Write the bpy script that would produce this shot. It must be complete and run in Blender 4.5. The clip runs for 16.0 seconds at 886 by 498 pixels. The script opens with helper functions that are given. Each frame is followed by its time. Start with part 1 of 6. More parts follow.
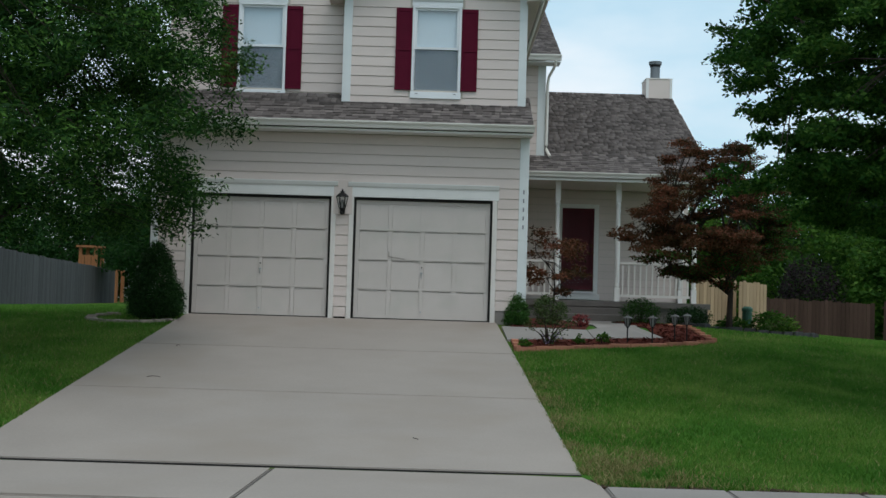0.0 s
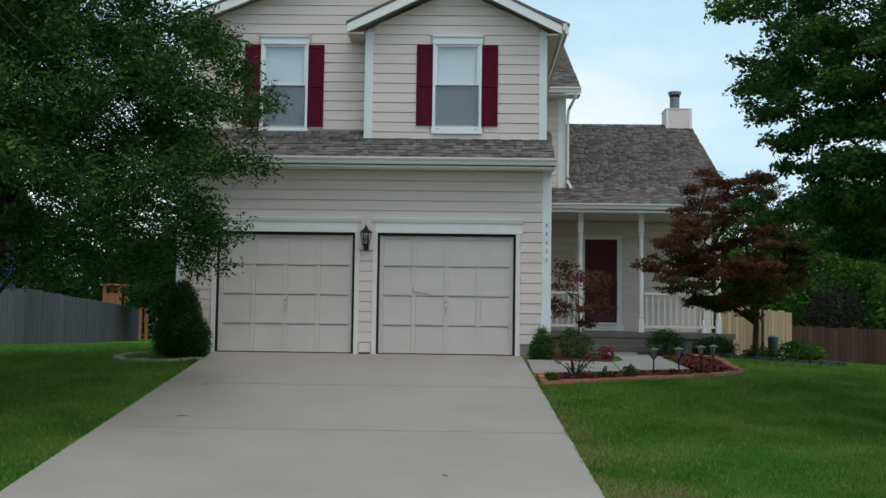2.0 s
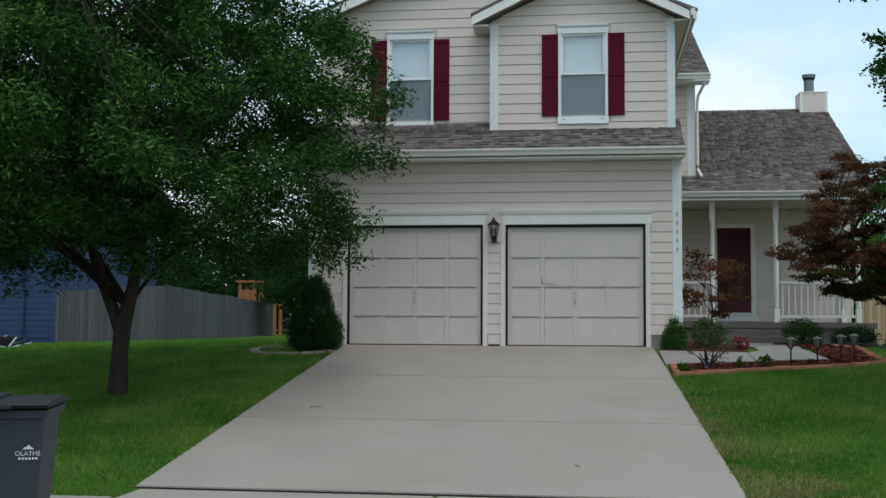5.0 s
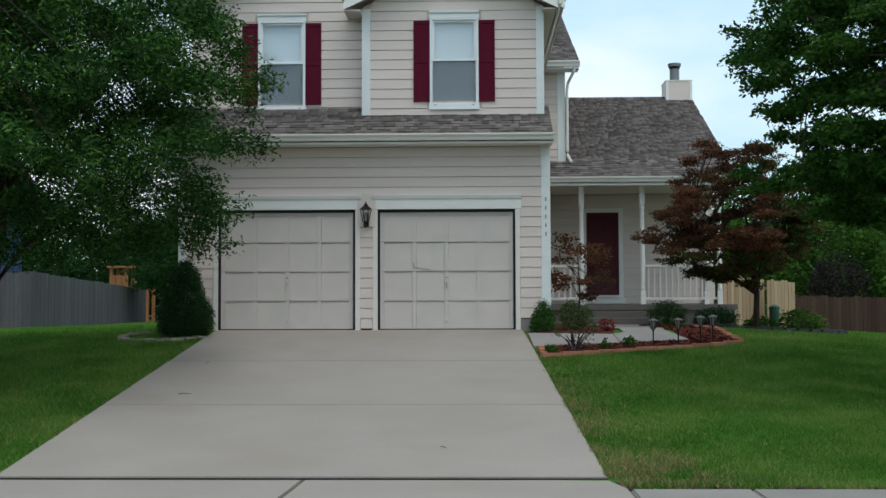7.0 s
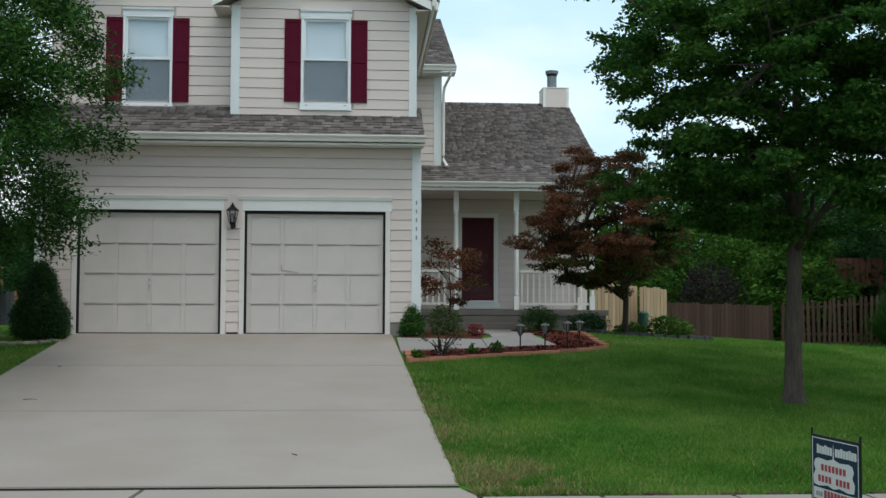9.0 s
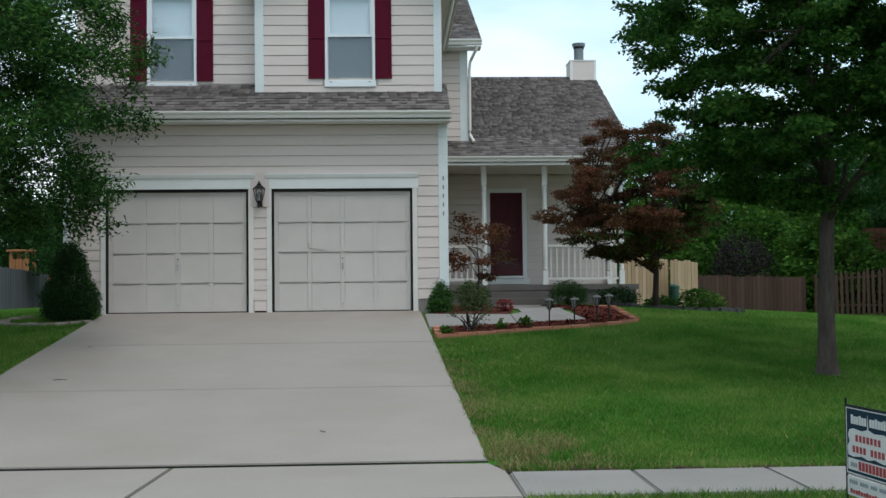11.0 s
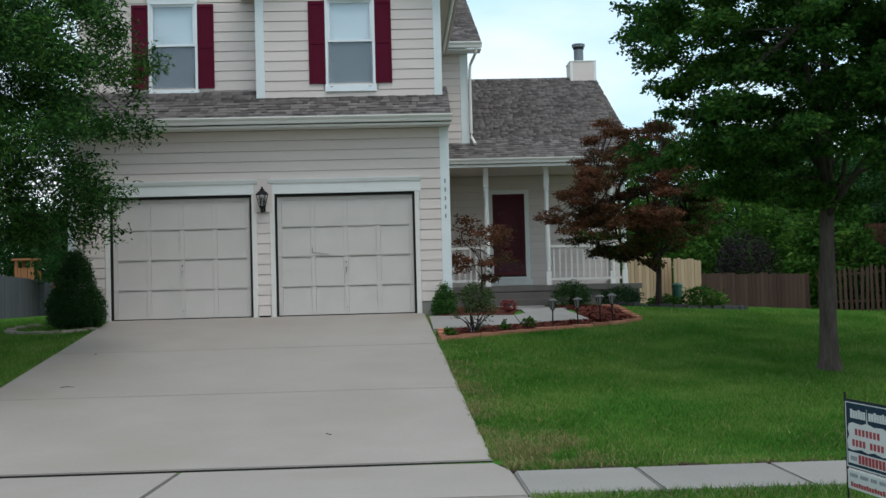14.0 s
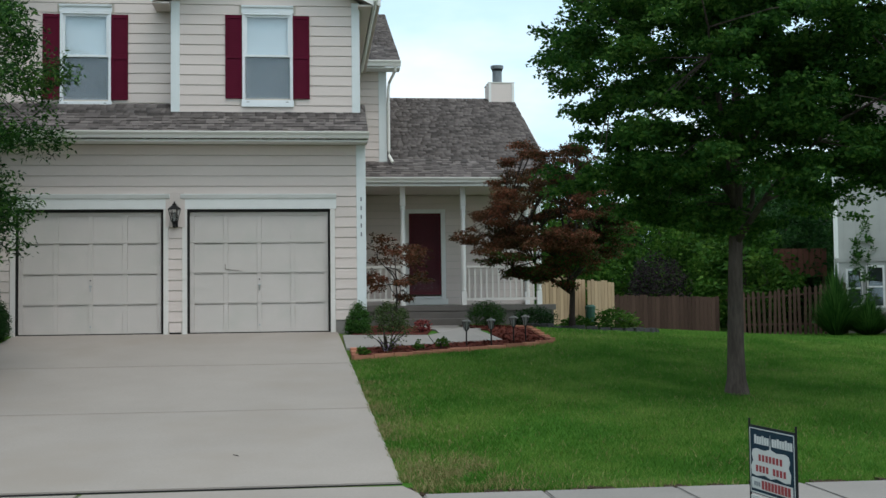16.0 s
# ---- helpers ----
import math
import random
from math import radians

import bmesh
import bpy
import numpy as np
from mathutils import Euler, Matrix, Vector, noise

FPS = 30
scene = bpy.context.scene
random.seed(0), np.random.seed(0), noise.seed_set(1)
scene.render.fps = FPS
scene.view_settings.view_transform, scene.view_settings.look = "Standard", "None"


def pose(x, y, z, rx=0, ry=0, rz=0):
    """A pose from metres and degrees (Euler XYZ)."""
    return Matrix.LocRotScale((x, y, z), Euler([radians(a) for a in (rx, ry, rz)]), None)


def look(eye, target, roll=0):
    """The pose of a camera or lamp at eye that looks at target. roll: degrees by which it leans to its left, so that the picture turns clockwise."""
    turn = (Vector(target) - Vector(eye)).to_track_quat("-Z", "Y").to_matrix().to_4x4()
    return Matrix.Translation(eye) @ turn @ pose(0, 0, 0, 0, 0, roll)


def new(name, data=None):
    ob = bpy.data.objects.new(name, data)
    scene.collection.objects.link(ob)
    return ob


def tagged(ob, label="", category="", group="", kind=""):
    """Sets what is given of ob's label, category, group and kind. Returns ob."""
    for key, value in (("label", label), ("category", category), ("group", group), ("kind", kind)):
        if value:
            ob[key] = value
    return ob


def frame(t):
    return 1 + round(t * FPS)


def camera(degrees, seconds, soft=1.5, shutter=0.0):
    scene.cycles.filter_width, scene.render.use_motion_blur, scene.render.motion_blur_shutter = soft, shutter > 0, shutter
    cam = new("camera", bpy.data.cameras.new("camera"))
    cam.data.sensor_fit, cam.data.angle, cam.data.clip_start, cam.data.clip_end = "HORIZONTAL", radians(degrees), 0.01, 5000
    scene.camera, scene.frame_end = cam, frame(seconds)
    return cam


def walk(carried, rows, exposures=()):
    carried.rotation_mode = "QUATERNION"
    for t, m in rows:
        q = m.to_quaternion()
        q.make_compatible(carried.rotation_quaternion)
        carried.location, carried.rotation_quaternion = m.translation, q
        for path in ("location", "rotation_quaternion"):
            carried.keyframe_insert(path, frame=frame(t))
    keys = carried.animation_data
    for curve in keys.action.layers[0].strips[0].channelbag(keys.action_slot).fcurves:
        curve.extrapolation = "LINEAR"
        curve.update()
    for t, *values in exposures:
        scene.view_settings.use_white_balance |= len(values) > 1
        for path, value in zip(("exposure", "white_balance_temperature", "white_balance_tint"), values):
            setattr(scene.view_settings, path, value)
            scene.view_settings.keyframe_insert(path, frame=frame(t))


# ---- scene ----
cam = camera(42.0, 16.0)

PATH = [
    (0, (1.876, -20.5, 0.431), (1.869, -18.501, 0.513), 1.7),
    (0.5, (1.896, -20.58, 0.444), (1.879, -18.585, 0.59), -0.0),
    (1, (1.859, -20.562, 0.461), (1.848, -18.568, 0.614), -0.2),
    (1.5, (1.827, -20.546, 0.471), (1.775, -18.552, 0.622), 0.4),
    (2, (1.822, -20.553, 0.476), (1.778, -18.559, 0.612), 0.8),
    (2.5, (1.83, -20.576, 0.469), (1.812, -18.581, 0.606), 0.9),
    (3, (1.833, -20.563, 0.461), (1.818, -18.568, 0.587), 1.2),
    (3.5, (1.815, -20.509, 0.453), (1.787, -18.513, 0.582), 0.5),
    (4, (1.786, -20.478, 0.44), (1.55, -18.497, 0.582), 0.6),
    (4.2, (1.786, -20.488, 0.438), (1.502, -18.512, 0.571), 0.6),
    (6.3, (1.916, -20.652, 0.442), (1.769, -18.661, 0.555), 0.5),
    (6.5, (1.926, -20.66, 0.442), (1.805, -18.666, 0.547), 0.7),
    (7, (1.95, -20.656, 0.445), (1.894, -18.659, 0.541), -0.2),
    (7.5, (2.017, -20.644, 0.453), (2.115, -18.649, 0.567), 0.7),
    (8, (2.109, -20.569, 0.444), (2.276, -18.579, 0.565), -0.6),
    (8.5, (2.21, -20.439, 0.46), (2.358, -18.447, 0.559), 0.8),
    (8.7, (2.245, -20.423, 0.448), (2.393, -18.431, 0.553), 0.5),
    (10.8, (2.326, -20.315, 0.41), (2.421, -18.319, 0.482), -0.7),
    (11, (2.323, -20.307, 0.412), (2.409, -18.31, 0.477), -0.6),
    (11.5, (2.315, -20.306, 0.416), (2.383, -18.309, 0.491), 0.2),
    (12, (2.307, -20.312, 0.419), (2.354, -18.315, 0.5), 0.1),
    (12.5, (2.307, -20.325, 0.409), (2.334, -18.327, 0.499), -0.4),
    (13, (2.3, -20.356, 0.408), (2.278, -18.358, 0.489), -0.5),
    (13.5, (2.315, -20.398, 0.39), (2.278, -18.4, 0.474), -1.7),
    (14, (2.34, -20.401, 0.409), (2.419, -18.404, 0.478), -1.5),
    (14.5, (2.376, -20.422, 0.402), (2.587, -18.434, 0.462), -0.9),
    (15, (2.39, -20.397, 0.415), (2.689, -18.42, 0.469), -0.4),
    (15.5, (2.381, -20.369, 0.43), (2.667, -18.391, 0.483), -0.4),
    (16, (2.384, -20.351, 0.439), (2.606, -18.365, 0.536), -0.7),
]
walk(cam, [(t, look(eye, aim, roll)) for t, eye, aim, roll in PATH],
     [(0, -0.38, 6300, 10), (1, -0.26, 6300, 10), (4, -0.34, 6250, 10), (6.5, -0.05, 6300, 10), (7.5, -0.33, 6300, 10), (8.5, -0.12, 6400, 10), (11, -0.06, 6230, 10), (14, -0.09, 6200, 10), (16, -0.02, 6350, 10)])


# ---- world, sun ----
world = bpy.data.worlds.new("world")
scene.world = world
world.use_nodes = True
wn = world.node_tree.nodes
wl = world.node_tree.links
wn.clear()
sky = wn.new("ShaderNodeTexSky")
sky.sky_type = 'NISHITA'
sky.sun_disc = False
sky.sun_elevation = radians(66)
sky.sun_rotation = radians(149)
sky.air_density, sky.dust_density, sky.ozone_density = 1.0, 3.0, 1.0
w_coord = wn.new("ShaderNodeTexCoord")
w_map = wn.new("ShaderNodeMapping")
w_map.inputs["Scale"].default_value = (2.2, 2.2, 6.0)
w_noise = wn.new("ShaderNodeTexNoise")
w_noise.inputs["Scale"].default_value = 1.3
w_noise.inputs["Detail"].default_value = 6.0
w_ramp = wn.new("ShaderNodeValToRGB")
w_ramp.color_ramp.elements[0].position, w_ramp.color_ramp.elements[1].position = 0.32, 0.66
w_ramp.color_ramp.elements[0].color = (0.6, 0.6, 0.6, 1)
w_ramp.color_ramp.elements[1].color = (0.93, 0.93, 0.93, 1)
w_mix = wn.new("ShaderNodeMixRGB")
w_cloud = wn.new("ShaderNodeValToRGB")
w_cloud.color_ramp.elements[0].position, w_cloud.color_ramp.elements[1].position = 0.40, 0.62
w_cloud.color_ramp.elements[0].color = (7.1, 9.8, 11.0, 1)
w_cloud.color_ramp.elements[1].color = (9.7, 10.2, 10.4, 1)
wl.new(w_noise.outputs["Fac"], w_cloud.inputs["Fac"])
wl.new(w_cloud.outputs["Color"], w_mix.inputs["Color2"])
w_bg = wn.new("ShaderNodeBackground")
w_bg.inputs["Strength"].default_value = 0.13
w_out = wn.new("ShaderNodeOutputWorld")
wl.new(w_coord.outputs["Generated"], w_map.inputs["Vector"])
wl.new(w_map.outputs["Vector"], w_noise.inputs["Vector"])
wl.new(w_noise.outputs["Fac"], w_ramp.inputs["Fac"])
wl.new(w_ramp.outputs["Color"], w_mix.inputs["Fac"])
wl.new(sky.outputs["Color"], w_mix.inputs["Color1"])
wl.new(w_mix.outputs["Color"], w_bg.inputs["Color"])
wl.new(w_bg.outputs["Background"], w_out.inputs["Surface"])

sun_data = bpy.data.lights.new("sun", 'SUN')
sun_data.energy = 1.35
sun_data.angle = radians(32)
sun_data.color = (1.0, 0.96, 0.9)
sun = new("sun", sun_data)
sun.matrix_world = look((9, -15, 40), (0, 0, 0))


# ---- materials ----
def mat(name, color, color2=None, rough=0.7, scale=8.0, fine=90.0, bump=0.15, dist=0.01, metal=0.0, piece=0.0, spec=0.4, stretch=(1, 1, 1), island=0.0, wear=None, wear_scale=0.6):
    m = bpy.data.materials.new(name)
    m.use_nodes = True
    n, l = m.node_tree.nodes, m.node_tree.links
    b = n["Principled BSDF"]
    b.inputs["Roughness"].default_value = rough
    b.inputs["Metallic"].default_value = metal
    b.inputs["Specular IOR Level"].default_value = spec
    geo = n.new("ShaderNodeNewGeometry")
    mp = n.new("ShaderNodeMapping")
    mp.inputs["Scale"].default_value = stretch
    l.new(geo.outputs["Position"], mp.inputs["Vector"])
    big = n.new("ShaderNodeTexNoise")
    big.inputs["Scale"].default_value = scale
    big.inputs["Detail"].default_value = 5
    small = n.new("ShaderNodeTexNoise")
    small.inputs["Scale"].default_value = fine
    small.inputs["Detail"].default_value = 3
    l.new(mp.outputs["Vector"], big.inputs["Vector"])
    l.new(mp.outputs["Vector"], small.inputs["Vector"])
    c2 = color2 or tuple(c * 0.82 for c in color)
    ramp = n.new("ShaderNodeValToRGB")
    ramp.color_ramp.elements[0].position, ramp.color_ramp.elements[1].position = 0.3, 0.7
    ramp.color_ramp.elements[0].color, ramp.color_ramp.elements[1].color = (*c2, 1), (*color, 1)
    add = n.new("ShaderNodeMath")
    add.operation = 'MULTIPLY_ADD'
    add.inputs[1].default_value = 0.45
    l.new(small.outputs["Fac"], add.inputs[0])
    half = n.new("ShaderNodeMath")
    half.operation = 'MULTIPLY'
    half.inputs[1].default_value = 0.55
    l.new(big.outputs["Fac"], half.inputs[0])
    l.new(half.outputs[0], add.inputs[2])
    l.new(add.outputs[0], ramp.inputs["Fac"])
    col = ramp.outputs["Color"]
    if wear:
        wn2 = n.new("ShaderNodeTexNoise")
        wn2.inputs["Scale"].default_value = wear_scale
        wn2.inputs["Detail"].default_value = 7
        l.new(geo.outputs["Position"], wn2.inputs["Vector"])
        wr = n.new("ShaderNodeValToRGB")
        wr.color_ramp.elements[0].position, wr.color_ramp.elements[1].position = 0.5, 0.72
        l.new(wn2.outputs["Fac"], wr.inputs["Fac"])
        mx = n.new("ShaderNodeMixRGB")
        mx.inputs["Color2"].default_value = (*wear, 1)
        l.new(wr.outputs["Color"], mx.inputs["Fac"])
        l.new(col, mx.inputs["Color1"])
        col = mx.outputs["Color"]
    if piece or island:
        rnd = n.new("ShaderNodeObjectInfo").outputs["Random"] if piece else geo.outputs["Random Per Island"]
        k = piece or island
        mr = n.new("ShaderNodeMapRange")
        mr.inputs["To Min"].default_value, mr.inputs["To Max"].default_value = 1 - k, 1 + k
        l.new(rnd, mr.inputs["Value"])
        hs = n.new("ShaderNodeHueSaturation")
        l.new(mr.outputs["Result"], hs.inputs["Value"])
        l.new(col, hs.inputs["Color"])
        col = hs.outputs["Color"]
    l.new(col, b.inputs["Base Color"])
    if bump:
        bp = n.new("ShaderNodeBump")
        bp.inputs["Strength"].default_value = bump
        bp.inputs["Distance"].default_value = dist
        l.new(small.outputs["Fac"], bp.inputs["Height"])
        l.new(bp.outputs["Normal"], b.inputs["Normal"])
    return m


def leaf_mat(name, a, b_, c, through_light=0.35, patch=0.5, low=0.2, high=0.85):
    """Leaves: three colours spread leaf by leaf and in patches, part of the light goes through."""
    m = bpy.data.materials.new(name)
    m.use_nodes = True
    n, l = m.node_tree.nodes, m.node_tree.links
    b = n["Principled BSDF"]
    b.inputs["Roughness"].default_value = 0.65
    b.inputs["Specular IOR Level"].default_value = 0.12
    geo = n.new("ShaderNodeNewGeometry")
    ns = n.new("ShaderNodeTexNoise")
    ns.inputs["Scale"].default_value = 0.9
    ns.inputs["Detail"].default_value = 3
    l.new(geo.outputs["Position"], ns.inputs["Vector"])
    mix = n.new("ShaderNodeMath")
    mix.operation = 'MULTIPLY_ADD'
    mix.inputs[1].default_value = 1 - patch
    sc = n.new("ShaderNodeMath")
    sc.operation = 'MULTIPLY'
    sc.inputs[1].default_value = patch
    l.new(ns.outputs["Fac"], sc.inputs[0])
    l.new(geo.outputs["Random Per Island"], mix.inputs[0])
    l.new(sc.outputs[0], mix.inputs[2])
    r = n.new("ShaderNodeValToRGB")
    r.color_ramp.elements[0].position, r.color_ramp.elements[1].position = low, high
    r.color_ramp.elements[0].color, r.color_ramp.elements[1].color = (*a, 1), (*c, 1)
    e = r.color_ramp.elements.new(0.5)
    e.color = (*b_, 1)
    l.new(mix.outputs[0], r.inputs["Fac"])
    l.new(r.outputs["Color"], b.inputs["Base Color"])
    t = n.new("ShaderNodeBsdfTranslucent")
    l.new(r.outputs["Color"], t.inputs["Color"])
    ms = n.new("ShaderNodeMixShader")
    ms.inputs["Fac"].default_value = through_light
    l.new(b.outputs["BSDF"], ms.inputs[1])
    l.new(t.outputs["BSDF"], ms.inputs[2])
    l.new(ms.outputs["Shader"], n["Material Output"].inputs["Surface"])
    return m


M_SIDING = mat("cream_siding_paint", (0.70, 0.61, 0.565), (0.63, 0.55, 0.508), rough=0.6, scale=1.2, fine=60, bump=0.25, dist=0.002, piece=0.035, stretch=(0.4, 1, 3))
M_WALL = mat("cream_wall", (0.6, 0.55, 0.48), rough=0.7, scale=3)
M_DOORPAINT = mat("garage_door_paint", (0.60, 0.55, 0.515), (0.545, 0.50, 0.468), rough=0.55, scale=2.0, fine=70, bump=0.18, dist=0.002, wear=(0.53, 0.50, 0.46), wear_scale=1.7)
M_TRIM = mat("white_trim_paint", (0.80, 0.80, 0.78), (0.72, 0.72, 0.70), rough=0.5, scale=3, fine=80, bump=0.12, dist=0.002)
M_SASH = mat("white_window_frame", (0.82, 0.85, 0.87), (0.77, 0.80, 0.82), rough=0.4, scale=3, fine=80, bump=0.05, dist=0.002)
M_TRIM_BLUE = mat("corner_board_paint", (0.74, 0.78, 0.78), (0.66, 0.70, 0.70), rough=0.5, scale=3, fine=80, bump=0.12, dist=0.002)
M_GUTTER = mat("gutter_metal_paint", (0.76, 0.74, 0.69), (0.68, 0.66, 0.61), rough=0.4, scale=1.5, fine=40, bump=0.05)
M_SHUTTER = mat("maroon_shutter", (0.105, 0.006, 0.024), (0.085, 0.005, 0.019), rough=0.75, scale=5, fine=60, bump=0.1, dist=0.002, spec=0.12)
M_DOOR_RED = mat("maroon_door", (0.10, 0.005, 0.014), (0.075, 0.004, 0.011), rough=0.6, scale=4, fine=50, bump=0.05)
M_SHINGLE = mat("weathered_shingle", (0.150, 0.132, 0.124), (0.088, 0.077, 0.074), rough=0.95, scale=5, fine=160, bump=0.4, dist=0.003, piece=0.42, spec=0.1)
M_SHINGLE_J = mat("weathered_shingle_rest", (0.150, 0.132, 0.124), (0.088, 0.077, 0.074), rough=0.95, scale=5, fine=160, bump=0.4, dist=0.003, island=0.42, spec=0.1)
M_ROOFBASE = mat("roof_felt", (0.08, 0.07, 0.065), rough=0.95, spec=0.1)
M_CONC = mat("driveway_concrete", (0.318, 0.283, 0.252), (0.268, 0.239, 0.213), rough=0.9, scale=0.9, fine=45, bump=0.25, dist=0.004, spec=0.2, wear=(0.268, 0.233, 0.20), wear_scale=0.55)
M_WALK = mat("walk_concrete", (0.265, 0.247, 0.228), (0.21, 0.195, 0.18), rough=0.9, scale=1.2, fine=45, bump=0.25, dist=0.004, spec=0.2, piece=0.05)
M_JOINT = mat("joint_filler", (0.13, 0.12, 0.11), rough=0.95, spec=0.1)
M_STEP = mat("grey_porch_paint", (0.15, 0.137, 0.128), (0.105, 0.096, 0.09), rough=0.8, scale=3, fine=50, bump=0.2)
M_ASPHALT = mat("asphalt", (0.06, 0.06, 0.058), (0.04, 0.04, 0.04), rough=0.95, scale=2, fine=120, bump=0.5)
M_SOIL = mat("lawn_ground", (0.06, 0.15, 0.02), (0.034, 0.10, 0.013), rough=1.0, scale=1.3, fine=40, bump=0.6, dist=0.02, spec=0.05, wear=(0.12, 0.115, 0.04), wear_scale=0.45)
M_MULCH = mat("red_mulch", (0.125, 0.034, 0.024), (0.055, 0.018, 0.013), rough=1.0, scale=14, fine=70, bump=0.8, dist=0.02, spec=0.1)
M_MULCHCHIP = mat("red_mulch_chips", (0.14, 0.038, 0.026), (0.07, 0.021, 0.015), rough=1.0, scale=20, fine=90, bump=0.3, spec=0.1, island=0.4)
M_BRICK = mat("terracotta_edging", (0.42, 0.19, 0.12), (0.30, 0.13, 0.085), rough=0.9, scale=12, fine=90, bump=0.4, dist=0.004, piece=0.2, spec=0.15)
M_STONE = mat("flagstone", (0.34, 0.29, 0.25), (0.22, 0.185, 0.165), rough=0.9, scale=7, fine=60, bump=0.5, piece=0.18, spec=0.15)
M_BARK = mat("bark", (0.11, 0.09, 0.075), (0.045, 0.036, 0.03), rough=1.0, scale=9, fine=40, bump=1.0, dist=0.03, spec=0.1, stretch=(1, 1, 0.18))
M_BARKDARK = mat("dark_bark", (0.055, 0.043, 0.036), (0.025, 0.02, 0.017), rough=1.0, scale=12, fine=50, bump=0.9, dist=0.02, spec=0.1, stretch=(1, 1, 0.2))
M_FENCE = mat("weathered_grey_wood", (0.115, 0.114, 0.121), (0.068, 0.067, 0.071), rough=0.95, scale=5, fine=60, bump=0.5, dist=0.006, piece=0.16, spec=0.1, stretch=(1, 1, 0.08))
M_FENCEBR = mat("brown_fence_wood", (0.085, 0.053, 0.041), (0.05, 0.031, 0.025), rough=0.95, scale=5, fine=60, bump=0.5, dist=0.006, piece=0.2, spec=0.1, stretch=(1, 1, 0.08))
M_FENCETAN = mat("new_tan_wood", (0.42, 0.31, 0.20), (0.32, 0.225, 0.14), rough=0.85, scale=5, fine=60, bump=0.4, dist=0.005, piece=0.14, spec=0.15, stretch=(1, 1, 0.08))
M_CEDAR = mat("cedar", (0.36, 0.15, 0.06), (0.25, 0.10, 0.04), rough=0.8, scale=6, fine=60, bump=0.3, stretch=(1, 1, 0.1))
M_DECK = mat("reddish_deck_wood", (0.13, 0.05, 0.03), (0.085, 0.032, 0.02), rough=0.85, scale=6, fine=60, bump=0.3, stretch=(1, 1, 0.1))
M_BLUE = mat("blue_siding", (0.016, 0.042, 0.118), (0.012, 0.033, 0.095), rough=0.6, scale=2, fine=40, bump=0.2, piece=0.06)
M_GREYWALL = mat("pale_grey_siding", (0.42, 0.42, 0.40), (0.36, 0.36, 0.34), rough=0.7, scale=2, fine=50, bump=0.2, piece=0.04)
M_IRON = mat("black_metal", (0.013, 0.013, 0.014), (0.008, 0.008, 0.008), rough=0.6, scale=20, fine=90, bump=0.1, spec=0.2)
M_STEEL = mat("galvanised_steel", (0.46, 0.48, 0.49), (0.34, 0.36, 0.37), rough=0.4, scale=8, fine=60, bump=0.05, metal=0.9)
M_BIN = mat("grey_blue_bin_plastic", (0.032, 0.039, 0.056), (0.026, 0.032, 0.046), rough=0.5, scale=6, fine=120, bump=0.12, dist=0.002)
M_BINLID = mat("dark_bin_lid_plastic", (0.014, 0.017, 0.022), (0.011, 0.013, 0.017), rough=0.6, scale=6, fine=120, bump=0.12, dist=0.002)
M_PRINT = mat("pale_print", (0.62, 0.64, 0.66), rough=0.6, scale=30, bump=0)
M_SIGN_NAVY = mat("navy_sign_panel", (0.010, 0.034, 0.055), (0.008, 0.027, 0.045), rough=0.6, scale=5, bump=0, spec=0.15)
M_SIGN_WHITE = mat("white_sign_print", (0.60, 0.60, 0.585), (0.55, 0.55, 0.535), rough=0.4, scale=9, bump=0)
M_SIGN_RED = mat("red_sign_print", (0.33, 0.025, 0.03), rough=0.4, scale=9, bump=0)
M_SIGN_GREY = mat("grey_sign_print", (0.25, 0.26, 0.28), rough=0.4, scale=9, bump=0)
M_DARK = mat("black_seal_and_gap_shade", (0.012, 0.011, 0.01), rough=0.9, bump=0)
# Blind colour carries the blue cast of sky reflected in the glass
M_BLIND = mat("sky_tinted_white_blind", (0.80, 0.86, 0.90), (0.77, 0.83, 0.87), rough=0.5, scale=3, bump=0)
M_DISH = mat("dish_grey_and_room_shade", (0.066, 0.069, 0.076), (0.05, 0.053, 0.058), rough=0.5, scale=6, bump=0.05)
M_CASING = mat("cream_casing_and_shaded_rail", (0.74, 0.71, 0.67), (0.68, 0.65, 0.61), rough=0.5, scale=3, fine=80, bump=0.12, dist=0.002)
M_DARKSTONE = mat("dark_edging_stone", (0.085, 0.085, 0.085), (0.045, 0.046, 0.05), rough=0.9, scale=7, fine=60, bump=0.5, piece=0.25, spec=0.15)
# Flue colour streaks vertically, the light streaks standing for highlights down the pipe
M_FLUE = mat("glint_streaked_flue_steel", (0.22, 0.245, 0.26), (0.12, 0.135, 0.15), rough=0.45, scale=6, fine=40, bump=0.05, metal=0.4, stretch=(6, 6, 0.3))
M_BAND = mat("stained_joint_concrete", (0.30, 0.265, 0.232), (0.25, 0.22, 0.193), rough=0.95, scale=3, fine=45, bump=0.3, dist=0.004, spec=0.15)
M_GREENBOX = mat("green_utility_plastic", (0.03, 0.11, 0.07), rough=0.5, scale=8, bump=0.05)


